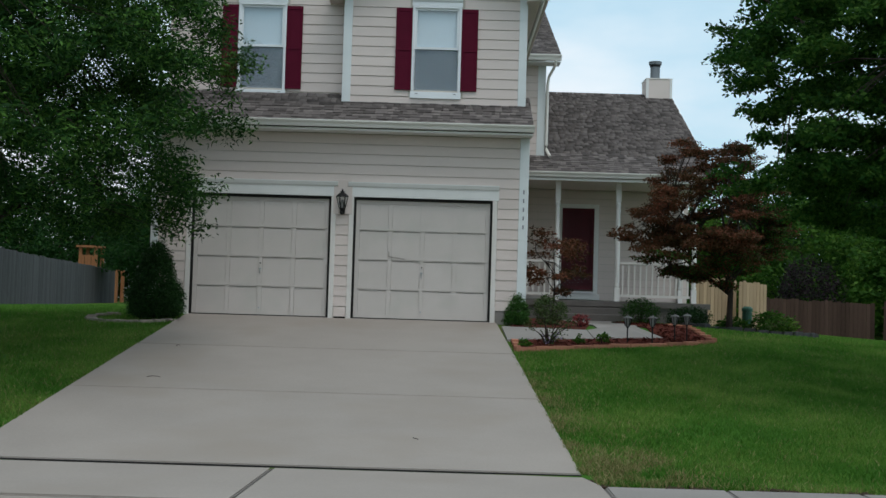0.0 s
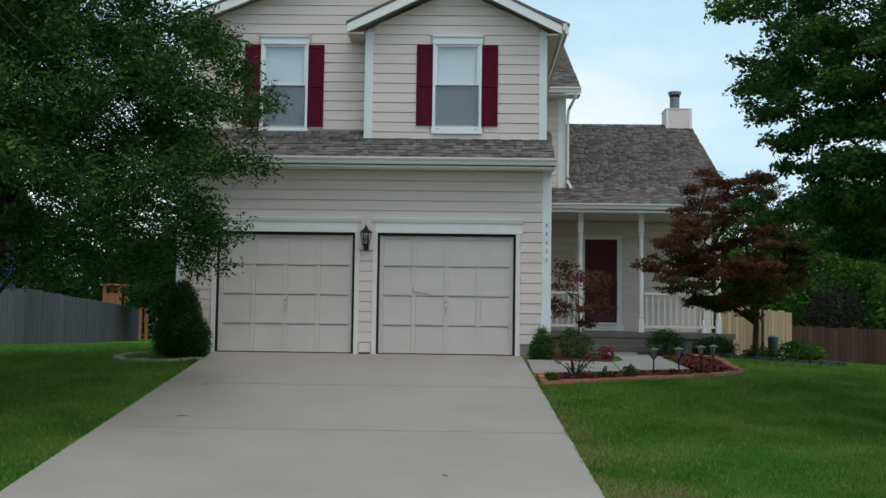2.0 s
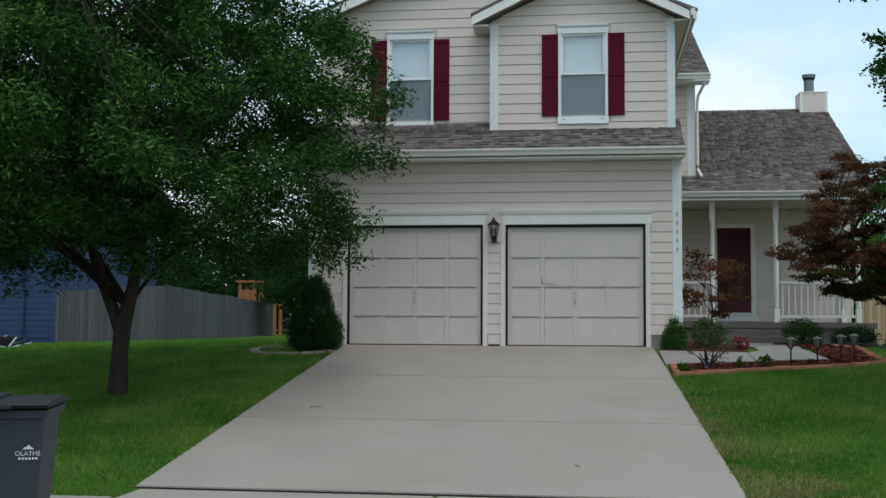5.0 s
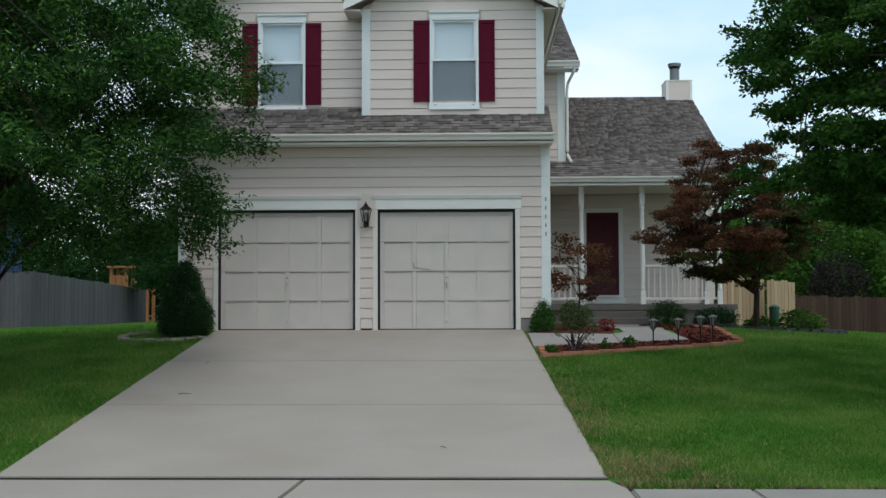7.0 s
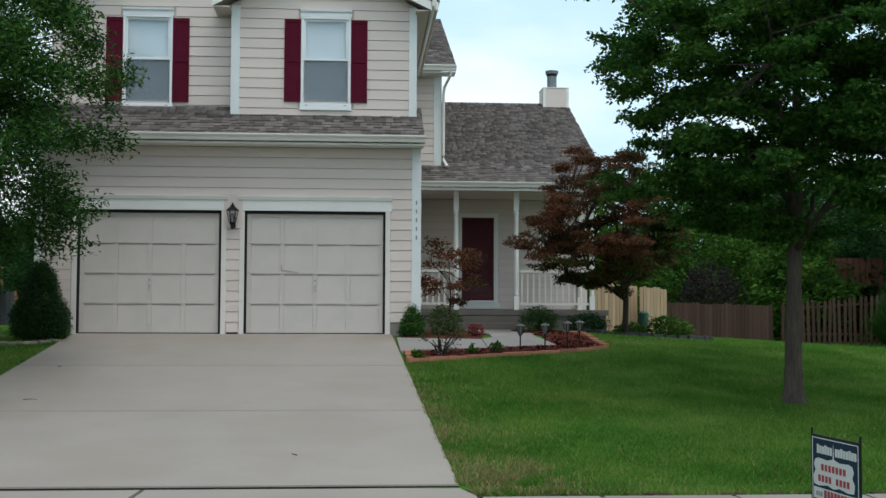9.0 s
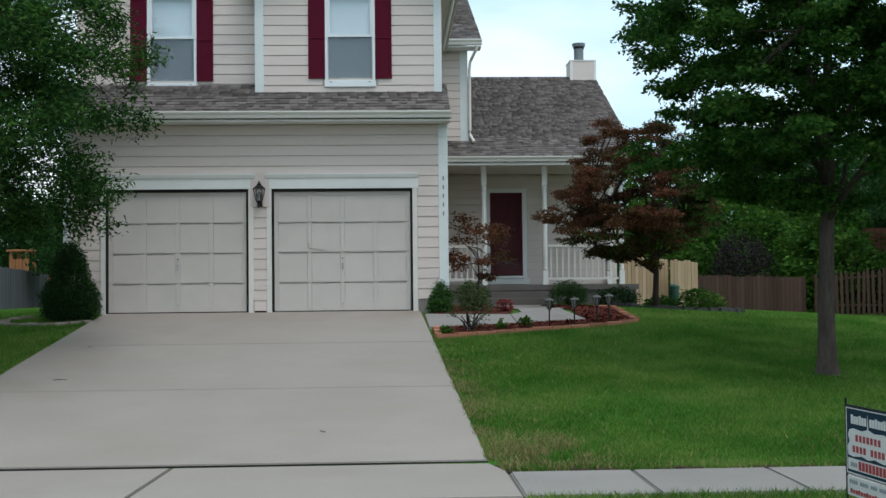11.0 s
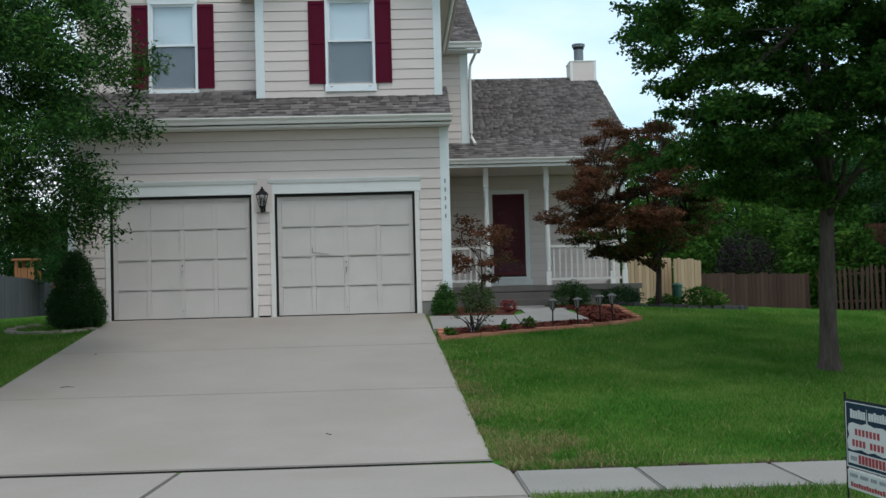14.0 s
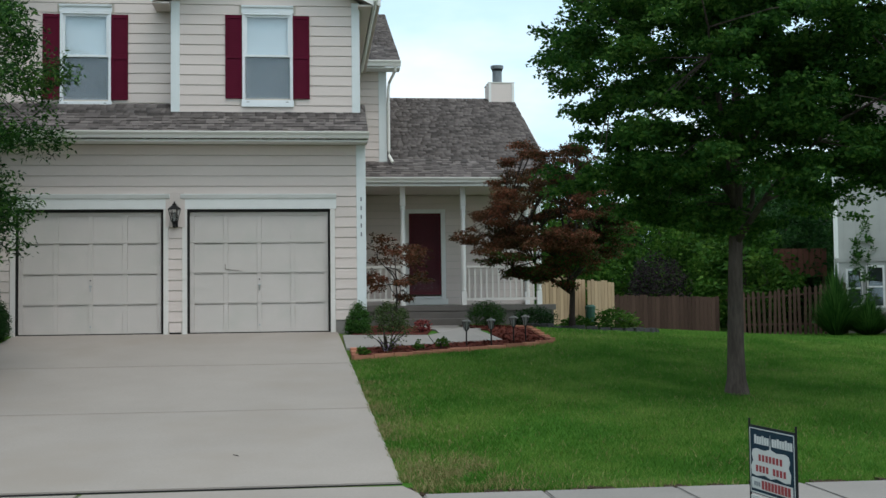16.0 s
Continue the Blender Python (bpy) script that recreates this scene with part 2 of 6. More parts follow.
def glass(name, base):
    m = bpy.data.materials.new(name)
    m.use_nodes = True
    n, l = m.node_tree.nodes, m.node_tree.links
    n.remove(n["Principled BSDF"])
    g = n.new("ShaderNodeBsdfGlossy")
    g.inputs["Roughness"].default_value = 0.02
    t = n.new("ShaderNodeBsdfTransparent")
    t.inputs["Color"].default_value = (0.93, 0.96, 0.97, 1)
    f = n.new("ShaderNodeLayerWeight")
    f.inputs["Blend"].default_value = 0.5
    pw = n.new("ShaderNodeMath")
    pw.operation = 'POWER'
    pw.inputs[1].default_value = 5.0
    l.new(f.outputs["Facing"], pw.inputs[0])
    ma = n.new("ShaderNodeMath")
    ma.operation = 'MULTIPLY_ADD'
    ma.inputs[1].default_value, ma.inputs[2].default_value = 1 - base, base
    l.new(pw.outputs[0], ma.inputs[0])
    mx = n.new("ShaderNodeMixShader")
    l.new(ma.outputs[0], mx.inputs["Fac"])
    l.new(t.outputs["BSDF"], mx.inputs[1])
    l.new(g.outputs["BSDF"], mx.inputs[2])
    l.new(mx.outputs["Shader"], n["Material Output"].inputs["Surface"])
    return m


M_GLASS = glass("window_glass", 0.09)
M_GLASS_THIN = glass("storm_door_glass", 0.004)

M_SCREEN = bpy.data.materials.new("insect_screen")
M_SCREEN.use_nodes = True
_n, _l = M_SCREEN.node_tree.nodes, M_SCREEN.node_tree.links
_p = _n["Principled BSDF"]
_p.inputs["Base Color"].default_value = (0.25, 0.30, 0.345, 1)
_p.inputs["Roughness"].default_value = 0.7
_p.inputs["Alpha"].default_value = 0.45

# Ash tones range wide in patches, standing for lit and shaded leaf masses
L_ASH = leaf_mat("ash_leaves", (0.005, 0.022, 0.004), (0.014, 0.056, 0.009), (0.105, 0.225, 0.036), 0.22, 0.58)
L_MAPLE = leaf_mat("maple_leaves", (0.012, 0.048, 0.009), (0.031, 0.098, 0.015), (0.105, 0.205, 0.034), 0.44, 0.5)
L_RED = leaf_mat("japanese_maple_leaves", (0.014, 0.026, 0.008), (0.075, 0.040, 0.017), (0.27, 0.088, 0.054), 0.3, 0.6)
L_SPRUCE = leaf_mat("spruce_needles", (0.007, 0.026, 0.007), (0.013, 0.043, 0.010), (0.030, 0.080, 0.016), 0.06, 0.3)
L_SHRUB = leaf_mat("shrub_leaves", (0.016, 0.058, 0.011), (0.034, 0.10, 0.018), (0.07, 0.16, 0.03), 0.3, 0.3)
L_LIGHT = leaf_mat("pale_green_leaves", (0.018, 0.062, 0.008), (0.042, 0.115, 0.015), (0.13, 0.23, 0.032), 0.45, 0.6)
L_OLIVE = leaf_mat("olive_leaves", (0.022, 0.045, 0.012), (0.048, 0.08, 0.024), (0.10, 0.13, 0.05), 0.3, 0.35)
L_FAR = leaf_mat("far_leaves", (0.009, 0.036, 0.008), (0.018, 0.06, 0.013), (0.038, 0.10, 0.02), 0.35, 0.5)
L_PLUM = leaf_mat("plum_leaves", (0.012, 0.010, 0.012), (0.022, 0.015, 0.018), (0.04, 0.025, 0.028), 0.2, 0.4)
L_FLOWER = leaf_mat("lavender_petals", (0.25, 0.17, 0.36), (0.33, 0.24, 0.44), (0.42, 0.32, 0.52), 0.3, 0.3)
L_PINK = leaf_mat("pink_red_petals", (0.16, 0.03, 0.035), (0.24, 0.05, 0.05), (0.32, 0.10, 0.09), 0.3, 0.3)
L_GRASS = leaf_mat("grass_blades", (0.036, 0.118, 0.013), (0.076, 0.195, 0.022), (0.20, 0.30, 0.065), 0.4, 0.72, 0.28, 0.74)


# ---- builders ----
def thing(name, at, label, category, group="", kind="", turn=0.0):
    ob = new(name)
    ob.matrix_world = pose(*at, 0, 0, turn)
    ob.empty_display_size = 0.2
    return tagged(ob, label, category, group, kind)


def to_mesh(name, bm, material):
    me = bpy.data.meshes.new(name)
    bm.normal_update()
    bm.to_mesh(me)
    bm.free()
    me.materials.append(material)
    return me


def part(name, bm, material, parent, label="", at=None, smooth=False):
    me = bm if isinstance(bm, bpy.types.Mesh) else to_mesh(name, bm, material)
    ob = new(name, me)
    if smooth:
        me.polygons.foreach_set("use_smooth", [True] * len(me.polygons))
    ob.parent = parent
    if at:
        ob.location = at
    return tagged(ob, label)


def structure(name, bm, material, label, category):
    me = bm if isinstance(bm, bpy.types.Mesh) else to_mesh(name, bm, material)
    return tagged(new(name, me), label, category, kind="structure")


def box(bm, x0, x1, y0, y1, z0, z1):
    v = [bm.verts.new(p) for p in ((x0, y0, z0), (x1, y0, z0), (x1, y1, z0), (x0, y1, z0), (x0, y0, z1), (x1, y0, z1), (x1, y1, z1), (x0, y1, z1))]
    for f in ((3, 2, 1, 0), (4, 5, 6, 7), (0, 1, 5, 4), (1, 2, 6, 5), (2, 3, 7, 6), (3, 0, 4, 7)):
        bm.faces.new([v[i] for i in f])
    return v


def boxes(*specs, bevel=0.0):
    bm = bmesh.new()
    for s in specs:
        box(bm, *s)
    if bevel:
        bmesh.ops.bevel(bm, geom=bm.edges[:], offset=bevel, segments=2, affect='EDGES', profile=0.7)
    return bm


def prism(bm, outline, axis, a, b):
    """An outline of (u, v) pushed from a to b along an axis: 'x' takes (y, z), 'y' takes (x, z), 'z' takes (x, y)."""
    def at(u, v, w):
        return {'x': (w, u, v), 'y': (u, w, v), 'z': (u, v, w)}[axis]
    lo = [bm.verts.new(at(u, v, a)) for u, v in outline]
    hi = [bm.verts.new(at(u, v, b)) for u, v in outline]
    n = len(outline)
    bm.faces.new(lo)
    bm.faces.new(hi[::-1])
    for i in range(n):
        bm.faces.new((lo[i], hi[i], hi[(i + 1) % n], lo[(i + 1) % n]))
    bmesh.ops.recalc_face_normals(bm, faces=bm.faces[:])
    return bm


def prism_bm(outline, axis, a, b, bevel=0.0):
    bm = prism(bmesh.new(), outline, axis, a, b)
    if bevel:
        bmesh.ops.bevel(bm, geom=bm.edges[:], offset=bevel, segments=2, affect='EDGES')
    return bm


def lathe(profile, sides=16):
    """Rings of (radius, z) closed into a turned body."""
    bm = bmesh.new()
    rings = []
    for r, z in profile:
        rings.append([bm.verts.new((r * math.cos(2 * math.pi * i / sides), r * math.sin(2 * math.pi * i / sides), z)) for i in range(sides)])
    for a, b in zip(rings, rings[1:]):
        for i in range(sides):
            bm.faces.new((a[i], a[(i + 1) % sides], b[(i + 1) % sides], b[i]))
    bm.faces.new(rings[0][::-1])
    bm.faces.new(rings[-1])
    return bm


def tube(bm, pts, radii, sides=6):
    rings = []
    for i, p in enumerate(pts):
        d = (Vector(pts[min(i + 1, len(pts) - 1)]) - Vector(pts[max(i - 1, 0)])).normalized()
        u = d.orthogonal().normalized() if abs(d.z) < 0.9 else Vector((1, 0, 0)).cross(d).normalized()
        w = d.cross(u)
        rings.append([bm.verts.new(Vector(p) + radii[i] * (math.cos(2 * math.pi * k / sides) * u + math.sin(2 * math.pi * k / sides) * w)) for k in range(sides)])
    for a, b in zip(rings, rings[1:]):
        for k in range(sides):
            bm.faces.new((a[k], a[(k + 1) % sides], b[(k + 1) % sides], b[k]))
    bm.faces.new(rings[0][::-1])
    bm.faces.new(rings[-1])
    return bm


def mesh_np(name, verts, faces, material):
    """A mesh out of numpy arrays; all faces have the same number of corners."""
    me = bpy.data.meshes.new(name)
    k = faces.shape[1]
    me.vertices.add(len(verts))
    me.vertices.foreach_set("co", np.ascontiguousarray(verts, dtype=np.float32).ravel())
    me.loops.add(faces.size)
    me.loops.foreach_set("vertex_index", np.ascontiguousarray(faces, dtype=np.int32).ravel())
    me.polygons.add(len(faces))
    me.polygons.foreach_set("loop_start", np.arange(0, faces.size, k, dtype=np.int32))
    me.polygons.foreach_set("loop_total", np.full(len(faces), k, dtype=np.int32))
    me.update(calc_edges=True)
    me.materials.append(material)
    return me


def smooth_step(a, b, x):
    t = np.clip((x - a) / (b - a), 0, 1)
    return t * t * (3 - 2 * t)


SLOPE = 0.1125


def ground_z(x, y):
    """Height of the lawn: level by the pavement, a bank up to the house, falling away to both sides."""
    x, y = np.asarray(x, dtype=float), np.asarray(y, dtype=float)
    z = np.where(y < -10.1, -1.15, SLOPE * np.minimum(y, 0)) - 0.03 * smooth_step(-0.5, 2, y)
    z = np.where(y < -11.7, -1.15 - 0.03 * np.minimum(-11.7 - y, 2.4), z)
    w = smooth_step(-10.1, -4.5, y)
    z = z - w * 0.06 * np.clip(x - 6.3, 0, 12) - w * 0.03 * np.clip(-x - 3.5, 0, 13)
    return z


def gz(x, y):
    return float(ground_z(x, y))


# ---- ground, road, pavement, driveway ----
def grid_axis(*stretches):
    out = []
    for a, b, step in stretches:
        out.extend(np.arange(a, b - 1e-6, step))
    return np.array(out + [stretches[-1][1]])


gx = grid_axis((-900, -100, 160), (-100, -30, 14), (-30, 32, 0.5), (32, 100, 13.6), (100, 900, 160))
gy = grid_axis((-900, -60, 140), (-60, -26, 8.5), (-26, -23.4, 0.65), (-23.4, -14.1, 1.55), (-14.1, 30, 0.35), (30, 90, 5), (90, 900, 135))
GX, GY = np.meshgrid(gx, gy)
GZ = ground_z(GX, GY) - 0.02
rough = np.vectorize(lambda a, b: noise.noise((a * 0.5, b * 0.5, 0)))(GX, GY) * 0.02
GZ += np.where((np.abs(GX) < 30) & (GY > -14), rough, 0)
GZ = np.where((GY < -14.05) & (GY > -23.5), -1.55, GZ)
GZ = np.where((GY > -11.85) & (GY < -10.4), GZ - 0.05, GZ)
gi = np.arange(GX.size).reshape(GX.shape)
gf = np.stack([gi[:-1, :-1], gi[:-1, 1:], gi[1:, 1:], gi[1:, :-1]], -1).reshape(-1, 4)
structure("ground", mesh_np("ground", np.stack([GX, GY, GZ], -1).reshape(-1, 3), gf, M_SOIL), M_SOIL, "mown green lawn sloping up from the street", "lawn")

structure("road", boxes((-300, 300, -23.45, -14.15, -1.6, -1.36)), M_ASPHALT, "dark grey asphalt residential street", "road")
for nm, y0, y1 in (("kerb_near", -14.15, -13.98), ("kerb_far", -23.62, -23.45)):
    structure(nm, boxes((-200, 200, y0, y1, -1.6, -1.215), bevel=0.02), M_WALK, "pale concrete street kerb", "kerb")


def drive_x(y):
    """Left and right edge of the driveway at y."""
    k = -y / 10.1
    return -2.73 + 0.22 * k, 2.79 + 0.36 * k


drive = structure("driveway", prism_bm([(-2.65, -0.02), (2.72, -0.02), (3.05, -10.0), (-2.45, -10.0)], 'z', -1.6, -1.4), M_JOINT, "broad sloping concrete driveway with cut joints", "driveway")
for i, (ya, yb) in enumerate(((0.05, -3.425), (-3.475, -6.705), (-6.755, -10.03))):
    bm = bmesh.new()
    a0, b0 = drive_x(ya)
    a1, b1 = drive_x(yb)
    top = [(a1, yb), (b1, yb), (b0, ya), (a0, ya)]
    lo = [bm.verts.new((x, y, SLOPE * min(y, 0) - 0.14)) for x, y in top]
    hi = [bm.verts.new((x, y, SLOPE * min(y, 0))) for x, y in top]
    bm.faces.new(lo[::-1])
    bm.faces.new(hi)
    for k in range(4):
        bm.faces.new((lo[k], lo[(k + 1) % 4], hi[(k + 1) % 4], hi[k]))
    bmesh.ops.bevel(bm, geom=[e for e in bm.edges if e.verts[0] in hi and e.verts[1] in hi], offset=0.012, segments=2, affect='EDGES')
    part("concrete_slab", bm, M_CONC, drive)


for yj in (-3.45, -6.73):
    bm = bmesh.new()
    xa, xb = drive_x(yj)
    prism(bm, [(yj - 0.034, SLOPE * (yj - 0.034) - 0.14), (yj + 0.034, SLOPE * (yj + 0.034) - 0.14), (yj + 0.034, SLOPE * (yj + 0.034) - 0.003), (yj + 0.004, SLOPE * yj - 0.003), (yj, SLOPE * yj - 0.009), (yj - 0.004, SLOPE * yj - 0.003), (yj - 0.034, SLOPE * (yj - 0.034) - 0.003)], 'x', xa + 0.01, xb - 0.01)
    part("joint_band", bm, M_BAND, drive, "darker stained tooled joint")


def slab(parent, outline, z, mat_=None, thick=0.12, name="concrete_slab"):
    bm = prism(bmesh.new(), outline, 'z', z - thick, z)
    top = [e for e in bm.edges if all(abs(v.co.z - z) < 1e-6 for v in e.verts)]
    bmesh.ops.bevel(bm, geom=top, offset=0.012, segments=2, affect='EDGES')
    return part(name, bm, mat_ or M_WALK, parent)


SWZ = -1.15
pave = structure("pavement", boxes((-60, 60, -11.66, -10.62, -1.6, -1.165)), M_JOINT, "pale concrete pavement squares across the lawn front", "pavement")
slab(pave, [(-2.46, -11.72), (0.28, -11.72), (0.36, -10.07), (-2.44, -10.07)], SWZ, M_CONC)
slab(pave, [(0.30, -11.72), (3.272, -11.72), (3.262, -10.52), (3.15, -10.07), (0.38, -10.07)], SWZ, M_CONC)
slab(pave, [(3.29, -11.70), (4.31, -11.70), (4.31, -10.57), (3.29, -10.57)], SWZ)
x = 4.325
while x < 30:
    slab(pave, [(x, -11.70), (x + 1.135, -11.70), (x + 1.135, -10.57), (x, -10.57)], SWZ)
    x += 1.15
x = -2.48
while x > -30:
    slab(pave, [(x - 1.135, -11.70), (x, -11.70), (x, -10.57), (x - 1.135, -10.57)], SWZ)
    x -= 1.15
apron = structure("driveway_apron", prism_bm([(-2.5, -11.735), (3.3, -11.735), (4.6, -14.0), (-3.8, -14.0)], 'z', -1.6, -1.165), M_CONC, "concrete driveway apron flaring to the street", "driveway")

# Near-black strip paints in the shade of the open joint and slab lip
part("joint_strip", boxes((-2.5, 3.145, -10.068, -10.034, -1.3, -1.138)), M_DARK, drive, "near-black joint strip with painted-in shade at the driveway foot")
part("joint_strip", prism_bm([(0.281, -11.71), (0.299, -11.71), (0.379, -10.075), (0.361, -10.075)], 'z', -1.3, -1.154), M_JOINT, pave)

# ---- the house ----
house = thing("house", (0, 0, 0), "two-storey cream lap-sided suburban house with attached double garage", "house")
EXPO = 0.181
plank_meshes = {}


def plank(parent, xl0, xr0, xl1, xr1, y, z, h=EXPO, mat_=None, side=-1):
    """One lap board; its foot is from xl0 to xr0 and its head from xl1 to xr1; faces -y."""
    key = (round(xr0 - xl0, 3), round(xl1 - xl0, 3), round(xr1 - xl0, 3), round(h, 3), (mat_ or M_SIDING).name)
    if key not in plank_meshes:
        L = xr0 - xl0
        a, b = xl1 - xl0, xr1 - xl0
        bm = bmesh.new()
        v = [bm.verts.new(p) for p in ((0, -0.026, 0), (L, -0.026, 0), (b, -0.018, h - 0.011), (a, -0.018, h - 0.011), (0, 0, 0), (L, 0, 0), (b, 0, h - 0.011), (a, 0, h - 0.011))]
        for f in ((0, 1, 2, 3), (4, 7, 6, 5), (0, 4, 5, 1), (2, 6, 7, 3), (1, 5, 6, 2), (0, 3, 7, 4)):
            bm.faces.new([v[i] for i in f])
        plank_meshes[key] = to_mesh("plank", bm, mat_ or M_SIDING)
    ob = new("plank", plank_meshes[key])
    ob.parent = parent
    ob.location = (xl0, y, z)
    return ob


def sided_wall(parent, y, z0, z1, span, holes=(), mat_=None, expo=EXPO):
    """Lap boards over a wall face at y. span(z) gives the left and right end, holes are (x0, x1, z0, z1)."""
    z = z0
    while z < z1 - 0.02:
        h = min(expo, z1 - z)
        l0, r0 = span(z)
        l1, r1 = span(z + h)
        cuts = sorted((a, b) for a, b, c, d in holes if c < z + h * 0.6 and d > z + h * 0.4)
        edges = [(l0, l1)]
        for a, b in cuts:
            edges += [(a, a), (b, b)]
        edges.append((r0, r1))
        for (a0, a1), (b0, b1) in zip(edges[::2], edges[1::2]):
            if b0 - a0 > 0.03 and b1 - a1 > 0.01:
                plank(parent, a0, b0, a1, b1, y, z, h, mat_)
        z += h
    return parent


def wall_core(x0, x1, y0, y1, z0, z1, holes=()):
    """A wall of real thickness with its openings cut through."""
    bm = bmesh.new()
    xs = sorted({x0, x1, *[h[0] for h in holes], *[h[1] for h in holes]})
    zs = sorted({z0, z1, *[h[2] for h in holes], *[h[3] for h in holes]})
    for a, b in zip(xs, xs[1:]):
        for c, d in zip(zs, zs[1:]):
            if not any(h[0] < (a + b) / 2 < h[1] and h[2] < (c + d) / 2 < h[3] for h in holes):
                box(bm, a, b, y0, y1, c, d)
    seen = {}
    for f in bm.faces:
        seen.setdefault(tuple(round(k, 4) for k in f.calc_center_median()), []).append(f)
    bmesh.ops.delete(bm, geom=[f for fs in seen.values() if len(fs) > 1 for f in fs], context='FACES')
    bmesh.ops.remove_doubles(bm, verts=bm.verts[:], dist=1e-5)
    return bm


# garage front
G_DOORS = ((-2.665, -0.215), (0.21, 2.655))
g_holes = [(a, b, -0.2, 2.14) for a, b in G_DOORS]
garage_wall = part("wall", wall_core(-3.37, 3.27, 0.0, 0.16, -0.3, 3.45, g_holes), M_WALL, house, "cream lap-sided garage wall")
sided_wall(garage_wall, 0.0, 0.022, 0.203, lambda z: (-0.108, 0.103))
sided_wall(garage_wall, 0.0, 0.205, 3.285, lambda z: (-3.27, 3.13), [(-2.77, -0.13, -1, 2.41), (0.13, 2.755, -1, 2.41), (-0.19, 0.19, 1.80, 2.44)])
for fa, fb in ((-3.39, -2.77), (2.76, 3.29)):
    part("foundation", boxes((fa, fb, -0.012, 0.0, -0.3, 0.2)), M_WALK, house, "bare concrete foundation strip")
part("corner_board", boxes((3.13, 3.295, -0.035, 0.06, 0.19, 3.285), bevel=0.004), M_TRIM_BLUE, house)
part("corner_board", boxes((-3.40, -3.27, -0.035, 0.06, 0.19, 3.285), bevel=0.004), M_TRIM_BLUE, house)
for a, b in G_DOORS:
    part("door_casing", boxes((a - 0.095, a - 0.012, -0.04, 0.10, -0.02, 2.15), bevel=0.004), M_CASING, house)
    part("door_casing", boxes((b + 0.012, b + 0.095, -0.04, 0.10, -0.02, 2.15), bevel=0.004), M_CASING, house)
    part("door_header", prism_bm([(0.1, 2.155), (-0.042, 2.155), (-0.042, 2.33), (-0.065, 2.345), (-0.085, 2.40), (-0.085, 2.415), (0.0, 2.42), (0.1, 2.42)], 'x', a - 0.12, b + 0.12), M_TRIM, house, "white moulded garage door header")
    for seal in ((a - 0.011, a + 0.028, -0.012, 0.083, 0, 2.153), (b - 0.028, b + 0.011, -0.012, 0.083, 0, 2.153), (a + 0.0282, b - 0.0282, -0.012, 0.083, 2.108, 2.153)):
        part("weather_seal", boxes(seal), M_DARK, house, "black rubber door seal")
# Near-black strip stands in for the shade in the gap under the siding
part("gap_shade_strip", boxes((-0.1, 0.095, -0.02, 0.0, -0.02, 0.021)), M_DARK, house, "near-black strip standing for the shaded gap under the siding")
part("lamp_block", boxes((-0.165, 0.165, -0.045, 0.0, 1.838, 2.45), bevel=0.006), M_SIDING, house, "painted block behind the wall lantern")
rnd = random.Random(4)
